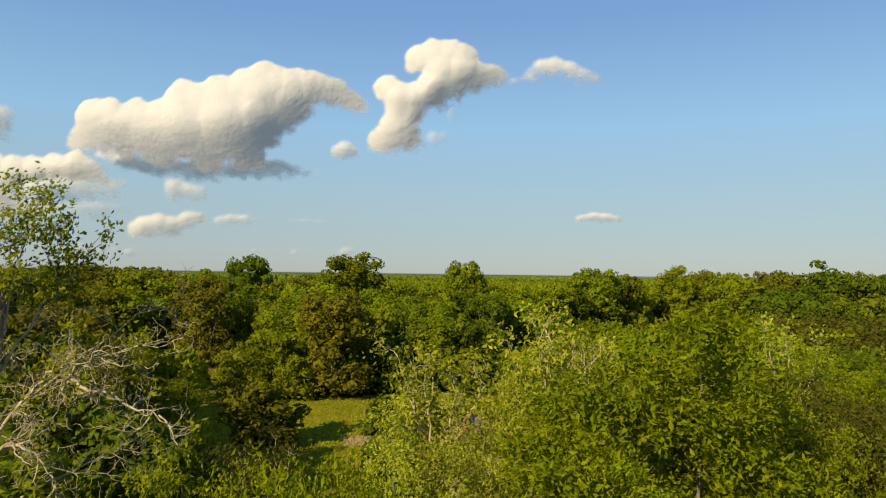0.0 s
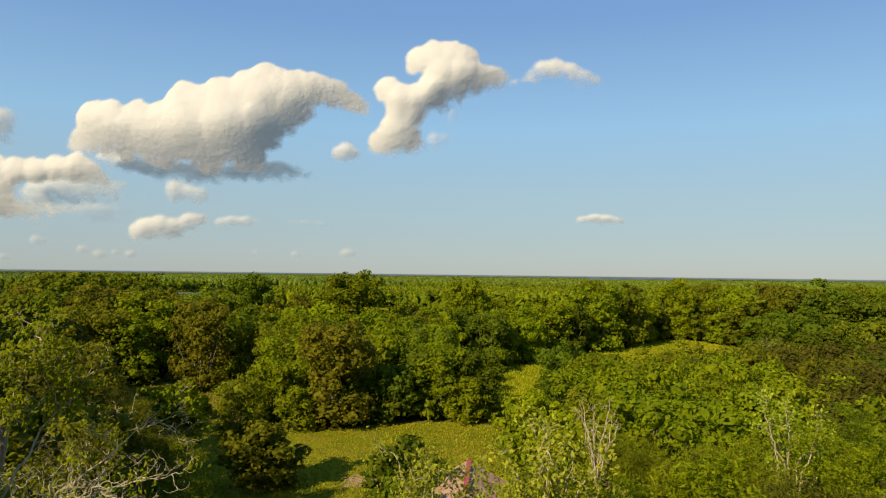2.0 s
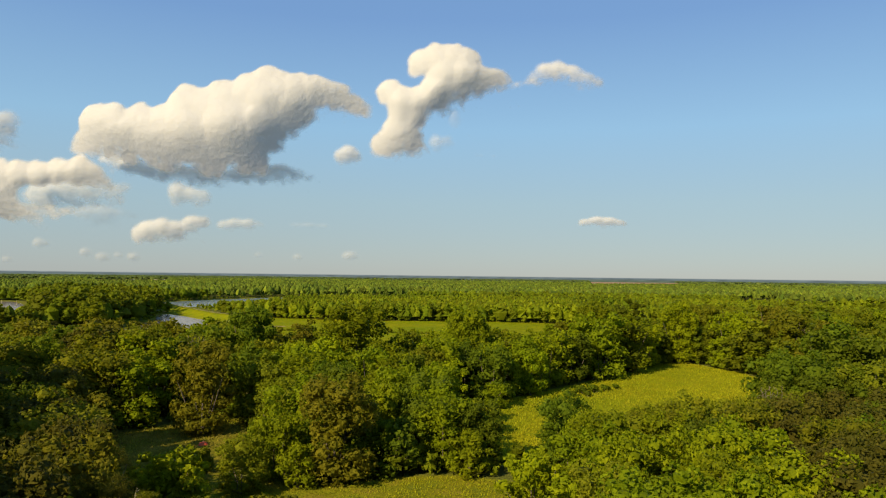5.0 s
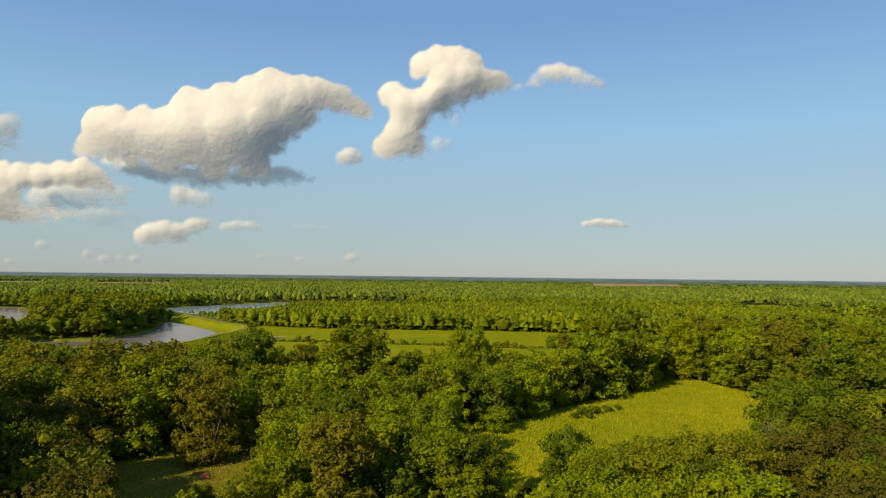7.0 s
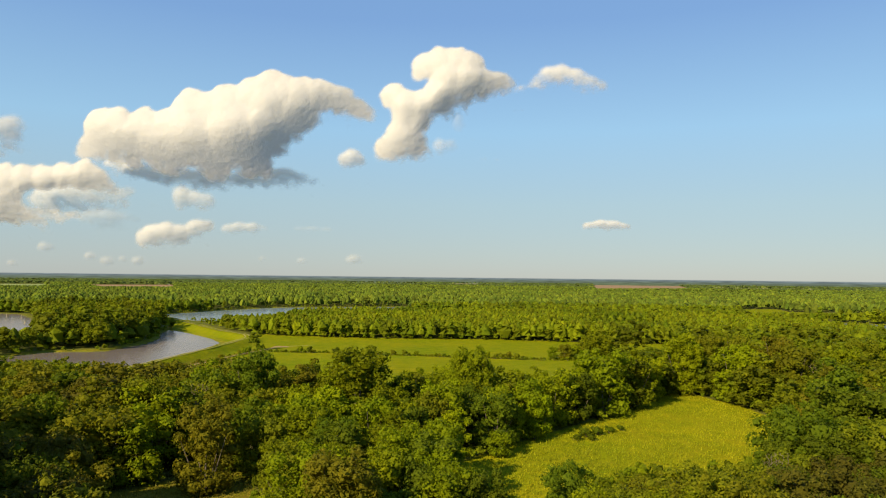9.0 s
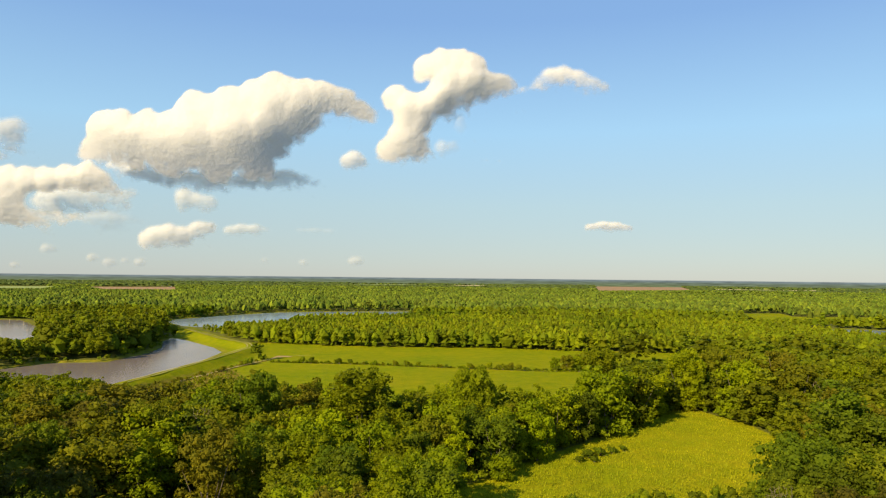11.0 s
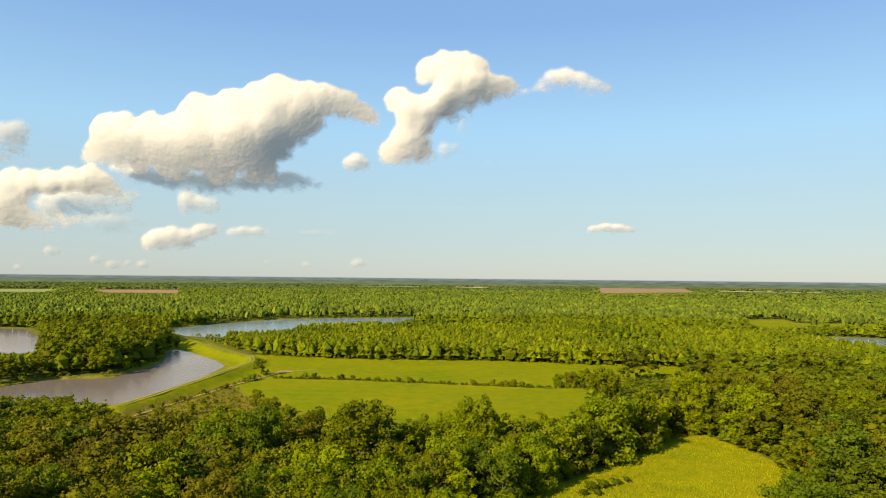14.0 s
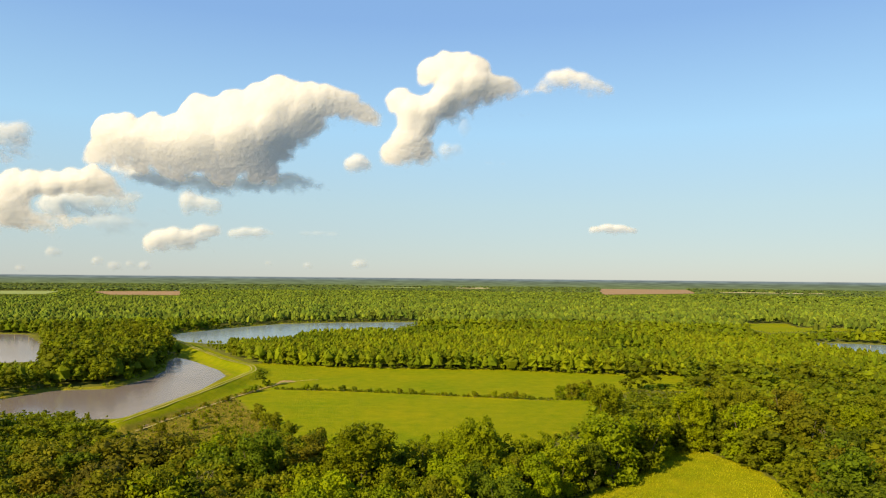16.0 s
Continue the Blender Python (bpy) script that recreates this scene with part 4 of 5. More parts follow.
woods("woods", "distant green wood reaching over the plain", px[ok], py[ok], sightline_heights(px[ok], py[ok], wr.uniform(6.5, 16, ok.sum()), [EAST_FIELD, SOIL_WEST, CROP_WEST]), ring3, FOREST["far"], 4)

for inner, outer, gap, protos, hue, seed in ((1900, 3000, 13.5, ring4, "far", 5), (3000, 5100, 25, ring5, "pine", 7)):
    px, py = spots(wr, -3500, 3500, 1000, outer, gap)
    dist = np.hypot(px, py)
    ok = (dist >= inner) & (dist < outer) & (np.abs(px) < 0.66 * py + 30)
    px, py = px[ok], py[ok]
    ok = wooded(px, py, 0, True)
    woods("woods", "woodland on the skyline", px[ok], py[ok], sightline_heights(px[ok], py[ok], wr.uniform(7, 15, ok.sum()), FAR_OPEN), protos, FOREST[hue], seed)


# ---- clouds ----
def cloud(puffs, label, seed, soft=22.0, under=1.0, haze=1.0, stretch=1.0, depth=4200.0, levels=3):
    """Heaped vapour some 4200 m away: rows of bearing, height and radius in thousandths of that distance.
    Smaller and smaller billows grow on the puffs; it is one open relief sheet shaped for the camera's side, faded at
    its rim and hollowed from below."""
    rng = np.random.default_rng(seed)
    ps = np.array(puffs, float) * depth / 1000
    big = float(np.median(ps[:, 2]))
    c, r = np.stack([ps[:, 0], np.zeros(len(ps)), ps[:, 1]], 1), ps[:, 2] * (0.88 if big > 55 else 1.0)
    cs, rs = [c], [r]
    for level in range(levels):
        n = (9, 7, 4)[level]
        d = rand_dirs(rng, len(c) * n)
        d[:, 1] = -np.abs(d[:, 1]) * 0.8
        d[:, 2] += 0.25
        d /= np.linalg.norm(d, axis=1, keepdims=True)
        pr = np.repeat(r, n)
        c = np.repeat(c, n, 0) + d * pr[:, None] * rng.uniform(0.66, 0.84, (len(pr), 1))
        r = pr * rng.uniform(0.26, 0.46, len(pr))
        keep = r > 8.0
        c, r = c[keep], r[keep]
        cs.append(c)
        rs.append(r)
    c, r = np.concatenate(cs), np.concatenate(rs)
    cell = 6.0 if big > 80 else 4.2 if big > 40 else 3.0
    pad = ps[:, 2].max() * 1.2 * stretch + 25
    xs = np.arange(ps[:, 0].min() - pad, ps[:, 0].max() + pad, cell)
    zs = np.arange(ps[:, 1].min() - pad, ps[:, 1].max() + pad, cell)
    gx, gz = np.meshgrid(xs, zs)
    shape = gx.shape
    ragged = np.array([noise.fractal(Vector((x / 75, z / 60, seed * 0.9)), 0.8, 2.0, 6) for x, z in zip(gx.ravel().tolist(), gz.ravel().tolist())]).reshape(shape)
    high = np.full(shape, -1e3)
    for (x, y, z), q in zip(c.tolist(), r.tolist()):
        wide = q * stretch
        i0, i1 = np.searchsorted(xs, (x - wide, x + wide))
        j0, j1 = np.searchsorted(zs, (z - q, z + q))
        d2 = ((gx[j0:j1, i0:i1] - x) / stretch) ** 2 + (gz[j0:j1, i0:i1] - z) ** 2
        win = (slice(j0, j1), slice(i0, i1))
        high[win] = np.maximum(high[win], np.where(d2 < q * q, np.sqrt(np.maximum(q * q - d2, 0)) - y, -1e3))

    def blur(m, metres):
        fz, fx = np.fft.fftfreq(shape[0] * 2), np.fft.fftfreq(shape[1] * 2)
        g = np.exp(-2 * (math.pi * metres / cell) ** 2 * (fz[:, None] ** 2 + fx[None] ** 2))
        p = np.zeros((shape[0] * 2, shape[1] * 2))
        p[:shape[0], :shape[1]] = m
        return np.real(np.fft.ifft2(np.fft.fft2(p) * g))[:shape[0], :shape[1]]

    has = (high > -500).astype(float)
    high = np.where(has > 0, high, 0.0)

    def even(metres):
        return blur(high, metres) / np.maximum(blur(has, metres), 0.06)

    # how near each place is to the level underside of the heap
    foot = np.where(has.any(0), zs[has.argmax(0)], np.nan)
    foot = np.interp(xs, xs[~np.isnan(foot)], foot[~np.isnan(foot)])
    w = np.exp(-0.5 * ((xs[:, None] - xs[None]) / max(big * 1.2, 30)) ** 2)
    foot = (w * foot).sum(1) / w.sum(1)
    low = np.clip(1 - (gz - foot[None]) / (big * 2.3), 0, 1)
    bulk = blur(has, big * 0.9) * big * 1.5
    front = 0.22 * even(cell * 1.6) + 0.20 * even(big * 0.2) + 0.40 * even(big * 0.55) + bulk * 0.7
    front = front - under * big * 0.50 * low ** 2
    front = blur(front, cell * 1.1)
    calm = np.clip(low * 1.5, 0, 1)
    front = front * (1 - calm) + blur(front, big * 0.55) * calm
    front -= front[has > 0].min()
    near, wide = blur(has, soft * 0.42), blur(has, soft * 1.3)
    gone = np.clip(low * 0.8 + 0.5 * (blur(rng.random(shape), 70) - 0.5) * 6, 0.1, 1)
    k = np.clip((near * (1 - gone) + wide * gone - 0.20) / 0.70 + ragged * (0.16 + 0.38 * gone), 0, 1)
    cover = k * k * (3 - 2 * k) * haze
    live = cover > 0.004
    n = gx.size
    idx = np.arange(n).reshape(shape)
    q = live[:-1, :-1] | live[1:, :-1] | live[:-1, 1:] | live[1:, 1:]
    a, b2, c2, d2 = idx[:-1, :-1][q], idx[:-1, 1:][q], idx[1:, 1:][q], idx[1:, :-1][q]
    f1 = np.concatenate([np.stack([a, b2, c2], 1), np.stack([a, c2, d2], 1)])
    v = np.stack([gx, depth - front, gz], 2).reshape(-1, 3)
    used, inv = np.unique(f1, return_inverse=True)
    me = mesh_from("cloud", v[used], inv.reshape(-1, 3), CLOUD, smooth=True)
    at = me.attributes.new("cover", "FLOAT", "POINT")
    at.data.foreach_set("value", cover.ravel()[used].astype(np.float32))
    return tagged(new("cloud", me), label, "cloud", "clouds")


cloud([(-514, 185, 17.5), (-486, 214, 28.6), (-462, 214, 30.2), (-490, 188, 23.8), (-422, 212, 30.2), (-449, 192, 33.3), (-386, 213, 30.2), (-401, 186, 35.7), (-358, 237, 31.8), (-330, 234, 33.3), (-353, 197, 43.7), (-306, 244, 33.3), (-274, 254, 31.8), (-250, 275, 23.8), (-254, 246, 35.7), (-297, 206, 47.6), (-234, 259, 27.8), (-210, 261, 26.2), (-257, 206, 39.7), (-209, 235, 30.2), (-182, 259, 26.2), (-156, 256, 22.2), (-133, 245, 15.9), (-117, 240, 11.1), (-328, 165, 28.6), (-393, 168, 23.8), (-280, 170, 28.6), (-441, 170, 15.9), (-264, 160, 17.5), (-217, 209, 14.3)], "large heaped white cumulus cloud with a grey base", 300, soft=26)
cloud([(-38, 305, 22.2), (-18, 312, 22.2), (6, 312, 22.2), (26, 307, 22.2), (-6, 285, 28.6), (23, 282, 30.2), (47, 282, 20.6), (67, 284, 17.5), (83, 280, 9.5), (-81, 264, 20.6), (-65, 248, 25.4), (-41, 249, 23.8), (-17, 261, 28.6), (7, 261, 20.6), (-69, 228, 17.5), (-45, 224, 17.5), (-88, 192, 20.6), (-64, 196, 22.2), (-44, 192, 15.9), (-100, 186, 11.1), (-77, 210, 17.5), (-57, 208, 14.3)], "tall white cumulus cloud with a leaning top", 301, soft=30, under=0.7)
cloud([(119, 286, 10.3), (135, 296, 14.3), (155, 297, 15.1), (175, 291, 15.1), (195, 283, 13.5), (211, 281, 9.5), (96, 277, 7.1)], "small ragged white cloud in blue sky", 302, soft=48, under=0.5, haze=0.85, levels=2)
cloud([(-625, 138, 23.8), (-597, 142, 22.2), (-568, 142, 20.6), (-540, 147, 19.1), (-516, 145, 20.6), (-496, 143, 17.5), (-632, 106, 27.8), (-607, 94, 17.5), (-583, 90, 14.3), (-555, 89, 11.9), (-531, 92, 9.5), (-513, 155, 15.9), (-616, 118, 19.8), (-484, 135, 11.9), (-665, 129, 31.8)], "broken low cumulus cloud with a dark hollow", 303, soft=34, under=0.35, stretch=1.15, levels=2)
cloud([(-560, 114, 23.8), (-536, 119, 23.8), (-503, 119, 19.8), (-479, 115, 14.3), (-583, 110, 11.9), (-459, 123, 9.5)], "grey shaded back of a broken cloud", 308, soft=60, under=0.7, haze=0.6, stretch=1.5, depth=4480.0, levels=0)
cloud([(-631, 206, 23.8), (-619, 214, 17.5), (-622, 190, 14.3), (-655, 206, 28.6)], "pale cloud at the edge of the sky", 304, soft=60, haze=0.75)
cloud([(-434, 60, 11.1), (-418, 66, 14.3), (-398, 70, 15.1), (-378, 67, 12.7), (-358, 75, 12.7), (-342, 78, 9.5), (-390, 59, 11.1)], "low heaped cream-white cloud", 305, soft=40, haze=0.8, levels=2, under=0.6)
cloud([(-314, 75, 6.4), (-298, 77, 7.9), (-278, 77, 7.1), (-262, 76, 4.0)], "thin trailing cloud strip", 310, soft=34, haze=0.5, stretch=1.7, levels=1, under=0.4)
cloud([(-152, 175, 9.5), (-140, 177, 11.9), (-128, 172, 7.9)], "small round white cloud", 306, soft=42, haze=0.75, levels=2, under=0.5)
cloud([(-379, 120, 14.3), (-359, 116, 11.1), (-343, 113, 11.1), (-383, 108, 7.9)], "small broken pale clouds", 309, soft=50, haze=0.6, levels=2, under=0.5)
cloud([(-473, 164, 10.3), (-448, 157, 11.9), (-416, 151, 11.9), (-384, 147, 12.7), (-352, 144, 11.9), (-320, 143, 11.9), (-288, 144, 12.7), (-256, 147, 12.7), (-232, 149, 11.1), (-212, 146, 7.9), (-193, 142, 5.6), (-182, 138, 3.2)], "grey flat cloud base under the heap", 307, soft=42, under=0.9, haze=0.8, stretch=1.9, depth=4400.0, levels=1)
cloud([(195, 85, 4.8), (211, 87, 6.4), (227, 86, 6.4), (243, 84, 4.8)], "thin flat pale cloud", 320, soft=24, haze=0.7, stretch=2.2, levels=1, under=0.8)
cloud([(-502, 87, 12.7), (-478, 87, 12.7), (-454, 85, 9.5), (-419, 101, 6.4)], "thin pale wisps of cloud", 311, soft=70, under=1.6, haze=0.32, stretch=1.7, levels=1)
cloud([(-16, 194, 11.1), (0, 197, 7.9)], "faint ragged cloud remnants", 312, soft=55, haze=0.38, levels=1, under=0.3)
cloud([(7, 237, 9.5), (11, 225, 7.9)], "faint ragged cloud remnants", 313, soft=55, haze=0.25, levels=1, under=0.3)
cloud([(-214, 76, 3.2), (-194, 76, 4.0), (-174, 75, 3.2)], "faint ragged cloud remnants", 314, soft=30, haze=0.16, stretch=3.2, levels=1, under=0.3)
for k, (x, z, r) in enumerate([(-573, 47, 7.1), (-509, 35, 5.6), (-485, 29, 6.4), (-441, 29, 5.6), (-462, 31, 4.8), (-136, 34, 7.1), (-265, 34, 4.0), (-209, 31, 4.8), (-619, 24, 4.8)]):
    cloud([(x, z, r), (x + r, z - 1, r * 0.7), (x - r, z - 1, r * 0.6)], "tiny pale clouds near the skyline", 330 + k, soft=36, haze=0.30, stretch=1.5, levels=1, under=0.3)


# ---- hedge between the meadows ----
hedge_rng = np.random.default_rng(21)
for (x1, y1), (x2, y2) in zip(HEDGE[:-1], HEDGE[1:]):
    n = int(math.hypot(x2 - x1, y2 - y1) / 2.0)
    for i in range(n):
        k = (i + hedge_rng.random()) / n
        tall = hedge_rng.uniform(1.2, 2.3) if hedge_rng.random() < 0.85 else hedge_rng.uniform(2.8, 4.2)
        tree("bush", ["olive", "mid", "dark", "olive"][int(hedge_rng.integers(4))], x1 + k * (x2 - x1), y1 + k * (y2 - y1) + hedge_rng.uniform(-0.8, 0.8), tall, 1.25, "bush", "low green hedge bush between two meadows", "hedge bushes")

# ---- bushes in the scrub, along the ditch and in the clearing ----
for i in range(26):
    k = hedge_rng.random()
    tree("bush", ["olive", "brown", "dark"][i % 3], -133 + 24 * k + hedge_rng.uniform(-2, 2), 296 + 130 * k, hedge_rng.uniform(1.0, 2.6), 1.2, "bush", "low scrubby bush along a ditch", "ditch bushes")
for i in range(34):
    x, y = hedge_rng.uniform(-128, -55), hedge_rng.uniform(235, 370)
    if bool(inside(np.array([x]), np.array([y]), SCRUB)[0]):
        tree("bush", ["olive", "brown", "olive", "mid"][i % 4], x, y, hedge_rng.uniform(1.2, 3.4), 1.2, "bush", "olive scrub bush in rough brown grass", "scrub bushes")
for x, y, h in ((-89, 322, 8.0), (-76, 299, 8.5), (-65, 278, 9.0), (-83, 309, 6.2), (-110, 300, 5.5), (-118, 285, 6.5), (-96, 262, 7.0)):
    tree("small", "olive", x, y, h, 0.9, label="small olive tree in the scrub")
for x, y, h, w in ((38, 200, 2.4, 2.2), (42, 203, 2.2, 2.2), (35, 196, 1.7, 2.0), (46, 206, 1.8, 2.0), (39, 196, 1.6, 2.2), (50, 209, 1.5, 2.0)):
    tree("bush", "dark", x, y, h, w, "bush", "broad dark bramble patch in the clearing", "bramble patch")
for x, y, h, hue in ((57, 395, 7, "mid"), (63, 390, 9, "olive"), (70, 396, 8, "mid"), (74, 405, 9, "olive"), (67, 402, 7, "fresh")):
    tree("small", hue, x, y, h, 1.0, label="green tree at the end of the hedge")


# ---- trees with bare limbs ----
def twig(rng, chunks, start, way, length, radius, level, tips):
    """A crooked limb that forks into thinner ones."""
    p = np.array(start, float)
    d = np.array(way, float)
    d /= np.linalg.norm(d)
    pts, n = [p.copy()], 6
    for i in range(n):
        d = d + rng.normal(size=3) * 0.36
        d[2] += 0.05
        d /= np.linalg.norm(d)
        p = p + d * length / n
        pts.append(p.copy())
    chunks.append(tube(pts, list(np.linspace(radius, radius * 0.35, n + 1)), 5 if level > 1 else 4))
    tips.append(p.copy())
    if level <= 0:
        return
    for i in range(4 if level > 1 else 3):
        k = int(rng.integers(2, n + 1))
        side = d + rng.normal(size=3) * 0.8
        twig(rng, chunks, pts[k], side, length * rng.uniform(0.4, 0.68), max(0.011, radius * 0.5), level - 1, tips)


def limb(rng, line, radius, level, reach):
    """A main limb along a given line, with twigs from it."""
    line = np.array(line, float)
    u = np.linspace(0, len(line) - 1, (len(line) - 1) * 5 + 1)
    fine = np.stack([np.interp(u, np.arange(len(line)), line[:, k]) for k in range(3)], 1)
    sway = np.cumsum(rng.normal(size=fine.shape) * radius * 0.8, 0)
    sway -= np.linspace(0, 1, len(u))[:, None] * sway[-1]
    fine[1:-1] += sway[1:-1] + rng.normal(size=(len(u) - 2, 3)) * radius * 0.28
    chunks, tips = [tube(fine, list(radius * (1 - 0.9 * np.linspace(0, 1, len(u)) ** 0.8)), 7)], []
    line = fine[::2] if reach > 1.2 else fine[::3]
    for i in range(1, len(line)):
        for j in range(2 if i % 2 and reach > 1.2 else 1):
            k = rng.random()
            p = line[i - 1] * (1 - k) + line[i] * k
            d = (line[i] - line[i - 1]) / np.linalg.norm(line[i] - line[i - 1]) + rng.normal(size=3) * 0.7
            twig(rng, chunks, p, d, reach * rng.uniform(0.6, 1.2), max(0.014, radius * 0.32), level, tips)
    return chunks, tips


def snag_tree():
    rng = np.random.default_rng(41)
    e = thing("old_tree", "old tree with long pale bare limbs and sparse leaves on top", "tree", at=(-17.6, 26, 0))
    o = np.array([-17.6, 26, 0])
    v, f = tube([(0, 0, -0.3), (0.1, 0, 3), (0.5, -0.2, 8), (1.0, -0.4, 12.3), (1.6, -0.5, 15.5), (2.0, -0.6, 19)], [0.55, 0.42, 0.36, 0.30, 0.2, 0.08], 9)
    part("trunk", mesh_from("old_trunk", v, f, BARK, smooth=True), e)
    lines = (
        [(-16.6, 25.6, 12.3), (-15.4, 25.2, 13.8), (-14.4, 25.0, 15.3), (-13.1, 25.0, 16.2), (-11.9, 24.8, 16.6), (-9.6, 24.6, 17.2)],
        [(-13.1, 25.0, 16.2), (-12.3, 24.6, 15.4), (-10.7, 24.4, 14.6), (-8.6, 24.2, 14.3)],
        [(-16.8, 25.7, 11.5), (-15.3, 25.3, 13.0), (-14.6, 25.2, 13.3), (-13.5, 25.0, 12.6), (-12.9, 24.8, 11.6)],
        [(-16.2, 25.5, 14.5), (-15.6, 25.8, 17.5), (-15.3, 25.5, 19.7), (-14.8, 25.3, 21.2), (-14.4, 25.2, 22.3)],
        [(-16.0, 25.5, 15.5), (-15.0, 26.5, 18.0), (-13.8, 26.6, 19.5), (-12.8, 26.8, 21.0)],
        [(-16.2, 25.6, 13.5), (-14.0, 27.5, 16.0), (-12.2, 28.5, 17.8), (-10.6, 29.0, 18.4)],
        [(-16.8, 25.7, 10.5), (-14.6, 26.6, 11.6), (-12.4, 27.2, 12.6), (-10.4, 27.6, 12.6)],
        [(-16.4, 25.4, 14.0), (-16.8, 24.6, 17.0), (-17.4, 24.2, 19.6), (-17.6, 24.4, 21.5)],
    )
    all_tips = []
    for i, line in enumerate(lines):
        chunks, tips = limb(rng, [np.array(p) - o for p in line], 0.105 if i < 3 else 0.065 if i != 7 else 0.05, 2, 1.9 if i < 3 else 1.4)
        v, f = join(chunks)
        part("limb", mesh_from("old_limb", v, f, BARK_PALE, smooth=True), e, "pale weathered bare limb")
        all_tips += [t for t in tips if (t[2] > 18.6 and t[0] < 5.2 and rng.random() < 0.5) or rng.random() < 0.05]
    t = np.array(all_tips)
    c = np.repeat(t, 15, 0) + rng.normal(size=(len(t) * 15, 3)) * 0.24
    v, f = cards(rng, c, rand_dirs(rng, len(c)) + np.array([-0.6, -1.0, 0.8]), 0.21, 0.12)
    part("leaves", mesh_from("old_leaves", v, f, LEAF["fresh"]), e, "sparse yellow-green leaves")


def bare_tree(x, y, base, top, stems, seed, label, leaf=None, bark=None):
    rng = np.random.default_rng(seed)
    e = thing("bare_tree", label, "tree", at=(x, y, 0))
    v, f = tube([(0, 0, -0.3), (0.1, 0, base * 0.5), (0, 0.1, base)], [0.26, 0.2, 0.15], 7)
    part("trunk", mesh_from("bare_trunk", v, f, bark or BARK_PALE, smooth=True), e)
    tips = []
    for i in range(stems):
        a = 6.283 * i / stems + rng.uniform(-0.3, 0.3)
        r = rng.uniform(0.9, 2.3)
        h = rng.uniform(0.7, 1.0) * (top - base)
        line = [(0, 0.05, base - rng.uniform(0, 2)), (r * 0.35 * math.cos(a), r * 0.35 * math.sin(a), base + h * 0.4), (r * 0.8 * math.cos(a), r * 0.8 * math.sin(a), base + h * 0.75), (r * math.cos(a), r * math.sin(a), base + h)]
        chunks, tp = limb(rng, line, 0.085, 1, 1.1)
        v, f = join(chunks)
        part("stem", mesh_from("bare_stem", v, f, bark or BARK_PALE, smooth=True), e)
        tips += tp
    if leaf:
        t = np.array(tips)
        c = np.repeat(t, 12, 0) + rng.normal(size=(len(t) * 12, 3)) * 0.3
        v, f = cards(rng, c, rand_dirs(rng, len(c)) + np.array([0, 0, 0.4]), 0.26, 0.15)
        part("leaves", mesh_from("bare_leaves", v, f, LEAF[leaf]), e, "thin pale leaves")
    return e


snag_tree()
bare_tree(12.3, 56.8, 8.0, 14.6, 9, 51, "dead pale tree with a fan of bare upright stems")
far_snag = bare_tree(20.0, 64.0, 7.5, 11.5, 6, 52, "dead grey tree with bare forked branches", bark=BARK_GREY)
bare_tree(22.2, 45.7, 10.0, 16.4, 7, 53, "half-dead tree with pale silvery leaves", "silver")
bare_tree(-24.0, 50.0, 8.5, 13.6, 7, 54, "half-dead tree with curling bare twigs", "olive")
bare_tree(-19.5, 37.0, 9.0, 15.5, 8, 55, "half-dead tree with curling bare twigs", "umber")
bare_tree(-29.0, 62.0, 8.0, 12.5, 7, 56, "leafless grey tree beside the glade")
bare_tree(-8.5, 33.5, 6.5, 11.5, 7, 57, "twiggy half-dead tree beside the glade", "umber")
bare_tree(4.6, 30.6, 12.5, 17.8, 8, 58, "twiggy tree with silvery shoots", "silver")
bare_tree(-0.2, 31.0, 11.0, 16.2, 8, 59, "twiggy tree with silvery shoots", "silver")


for x, y, s in ((58, 128, 1.15), (88, 160, 1.2), (122, 238, 1.45), (-62, 176, 1.45), (-97, 205, 1.4)):
    copy_thing(far_snag, Matrix.LocRotScale((x, y, 0), Euler((0, 0, x)), (s, s, s)))


# ---- farm shed with a rusty sheet roof ----
def box_bm(x0, x1, y0, y1, z0, z1):
    bm = bmesh.new()
    bmesh.ops.create_cube(bm, size=1)
    for v in bm.verts:
        v.co = ((x0 + x1) / 2 + v.co.x * (x1 - x0), (y0 + y1) / 2 + v.co.y * (y1 - y0), (z0 + z1) / 2 + v.co.z * (z1 - z0))
    return bm


def roof_slope(run, drop, length, name, mat):
    """A ribbed metal sheet falling along +x from the ridge, with its thickness."""
    n = int(length / 0.115)
    vs, fs = [], []
    for i in range(n + 1):
        y = length * i / n
        lift = 0.05 if i % 3 == 0 else 0.0
        for x, dz in ((0.0, 0.0), (run, -drop)):
            vs += [(x, y, dz + lift), (x, y, dz + lift - 0.05)]
    for i in range(n):
        a = i * 4
        b = a + 4
        for q in ((a, a + 2, b + 2, b), (a + 1, b + 1, b + 3, a + 3), (a + 2, a + 3, b + 3, b + 2), (a, b, b + 1, a + 1)):
            fs += [[q[0], q[1], q[2]], [q[0], q[2], q[3]]]
    return mesh_from(name, np.array(vs), np.array(fs), mat)


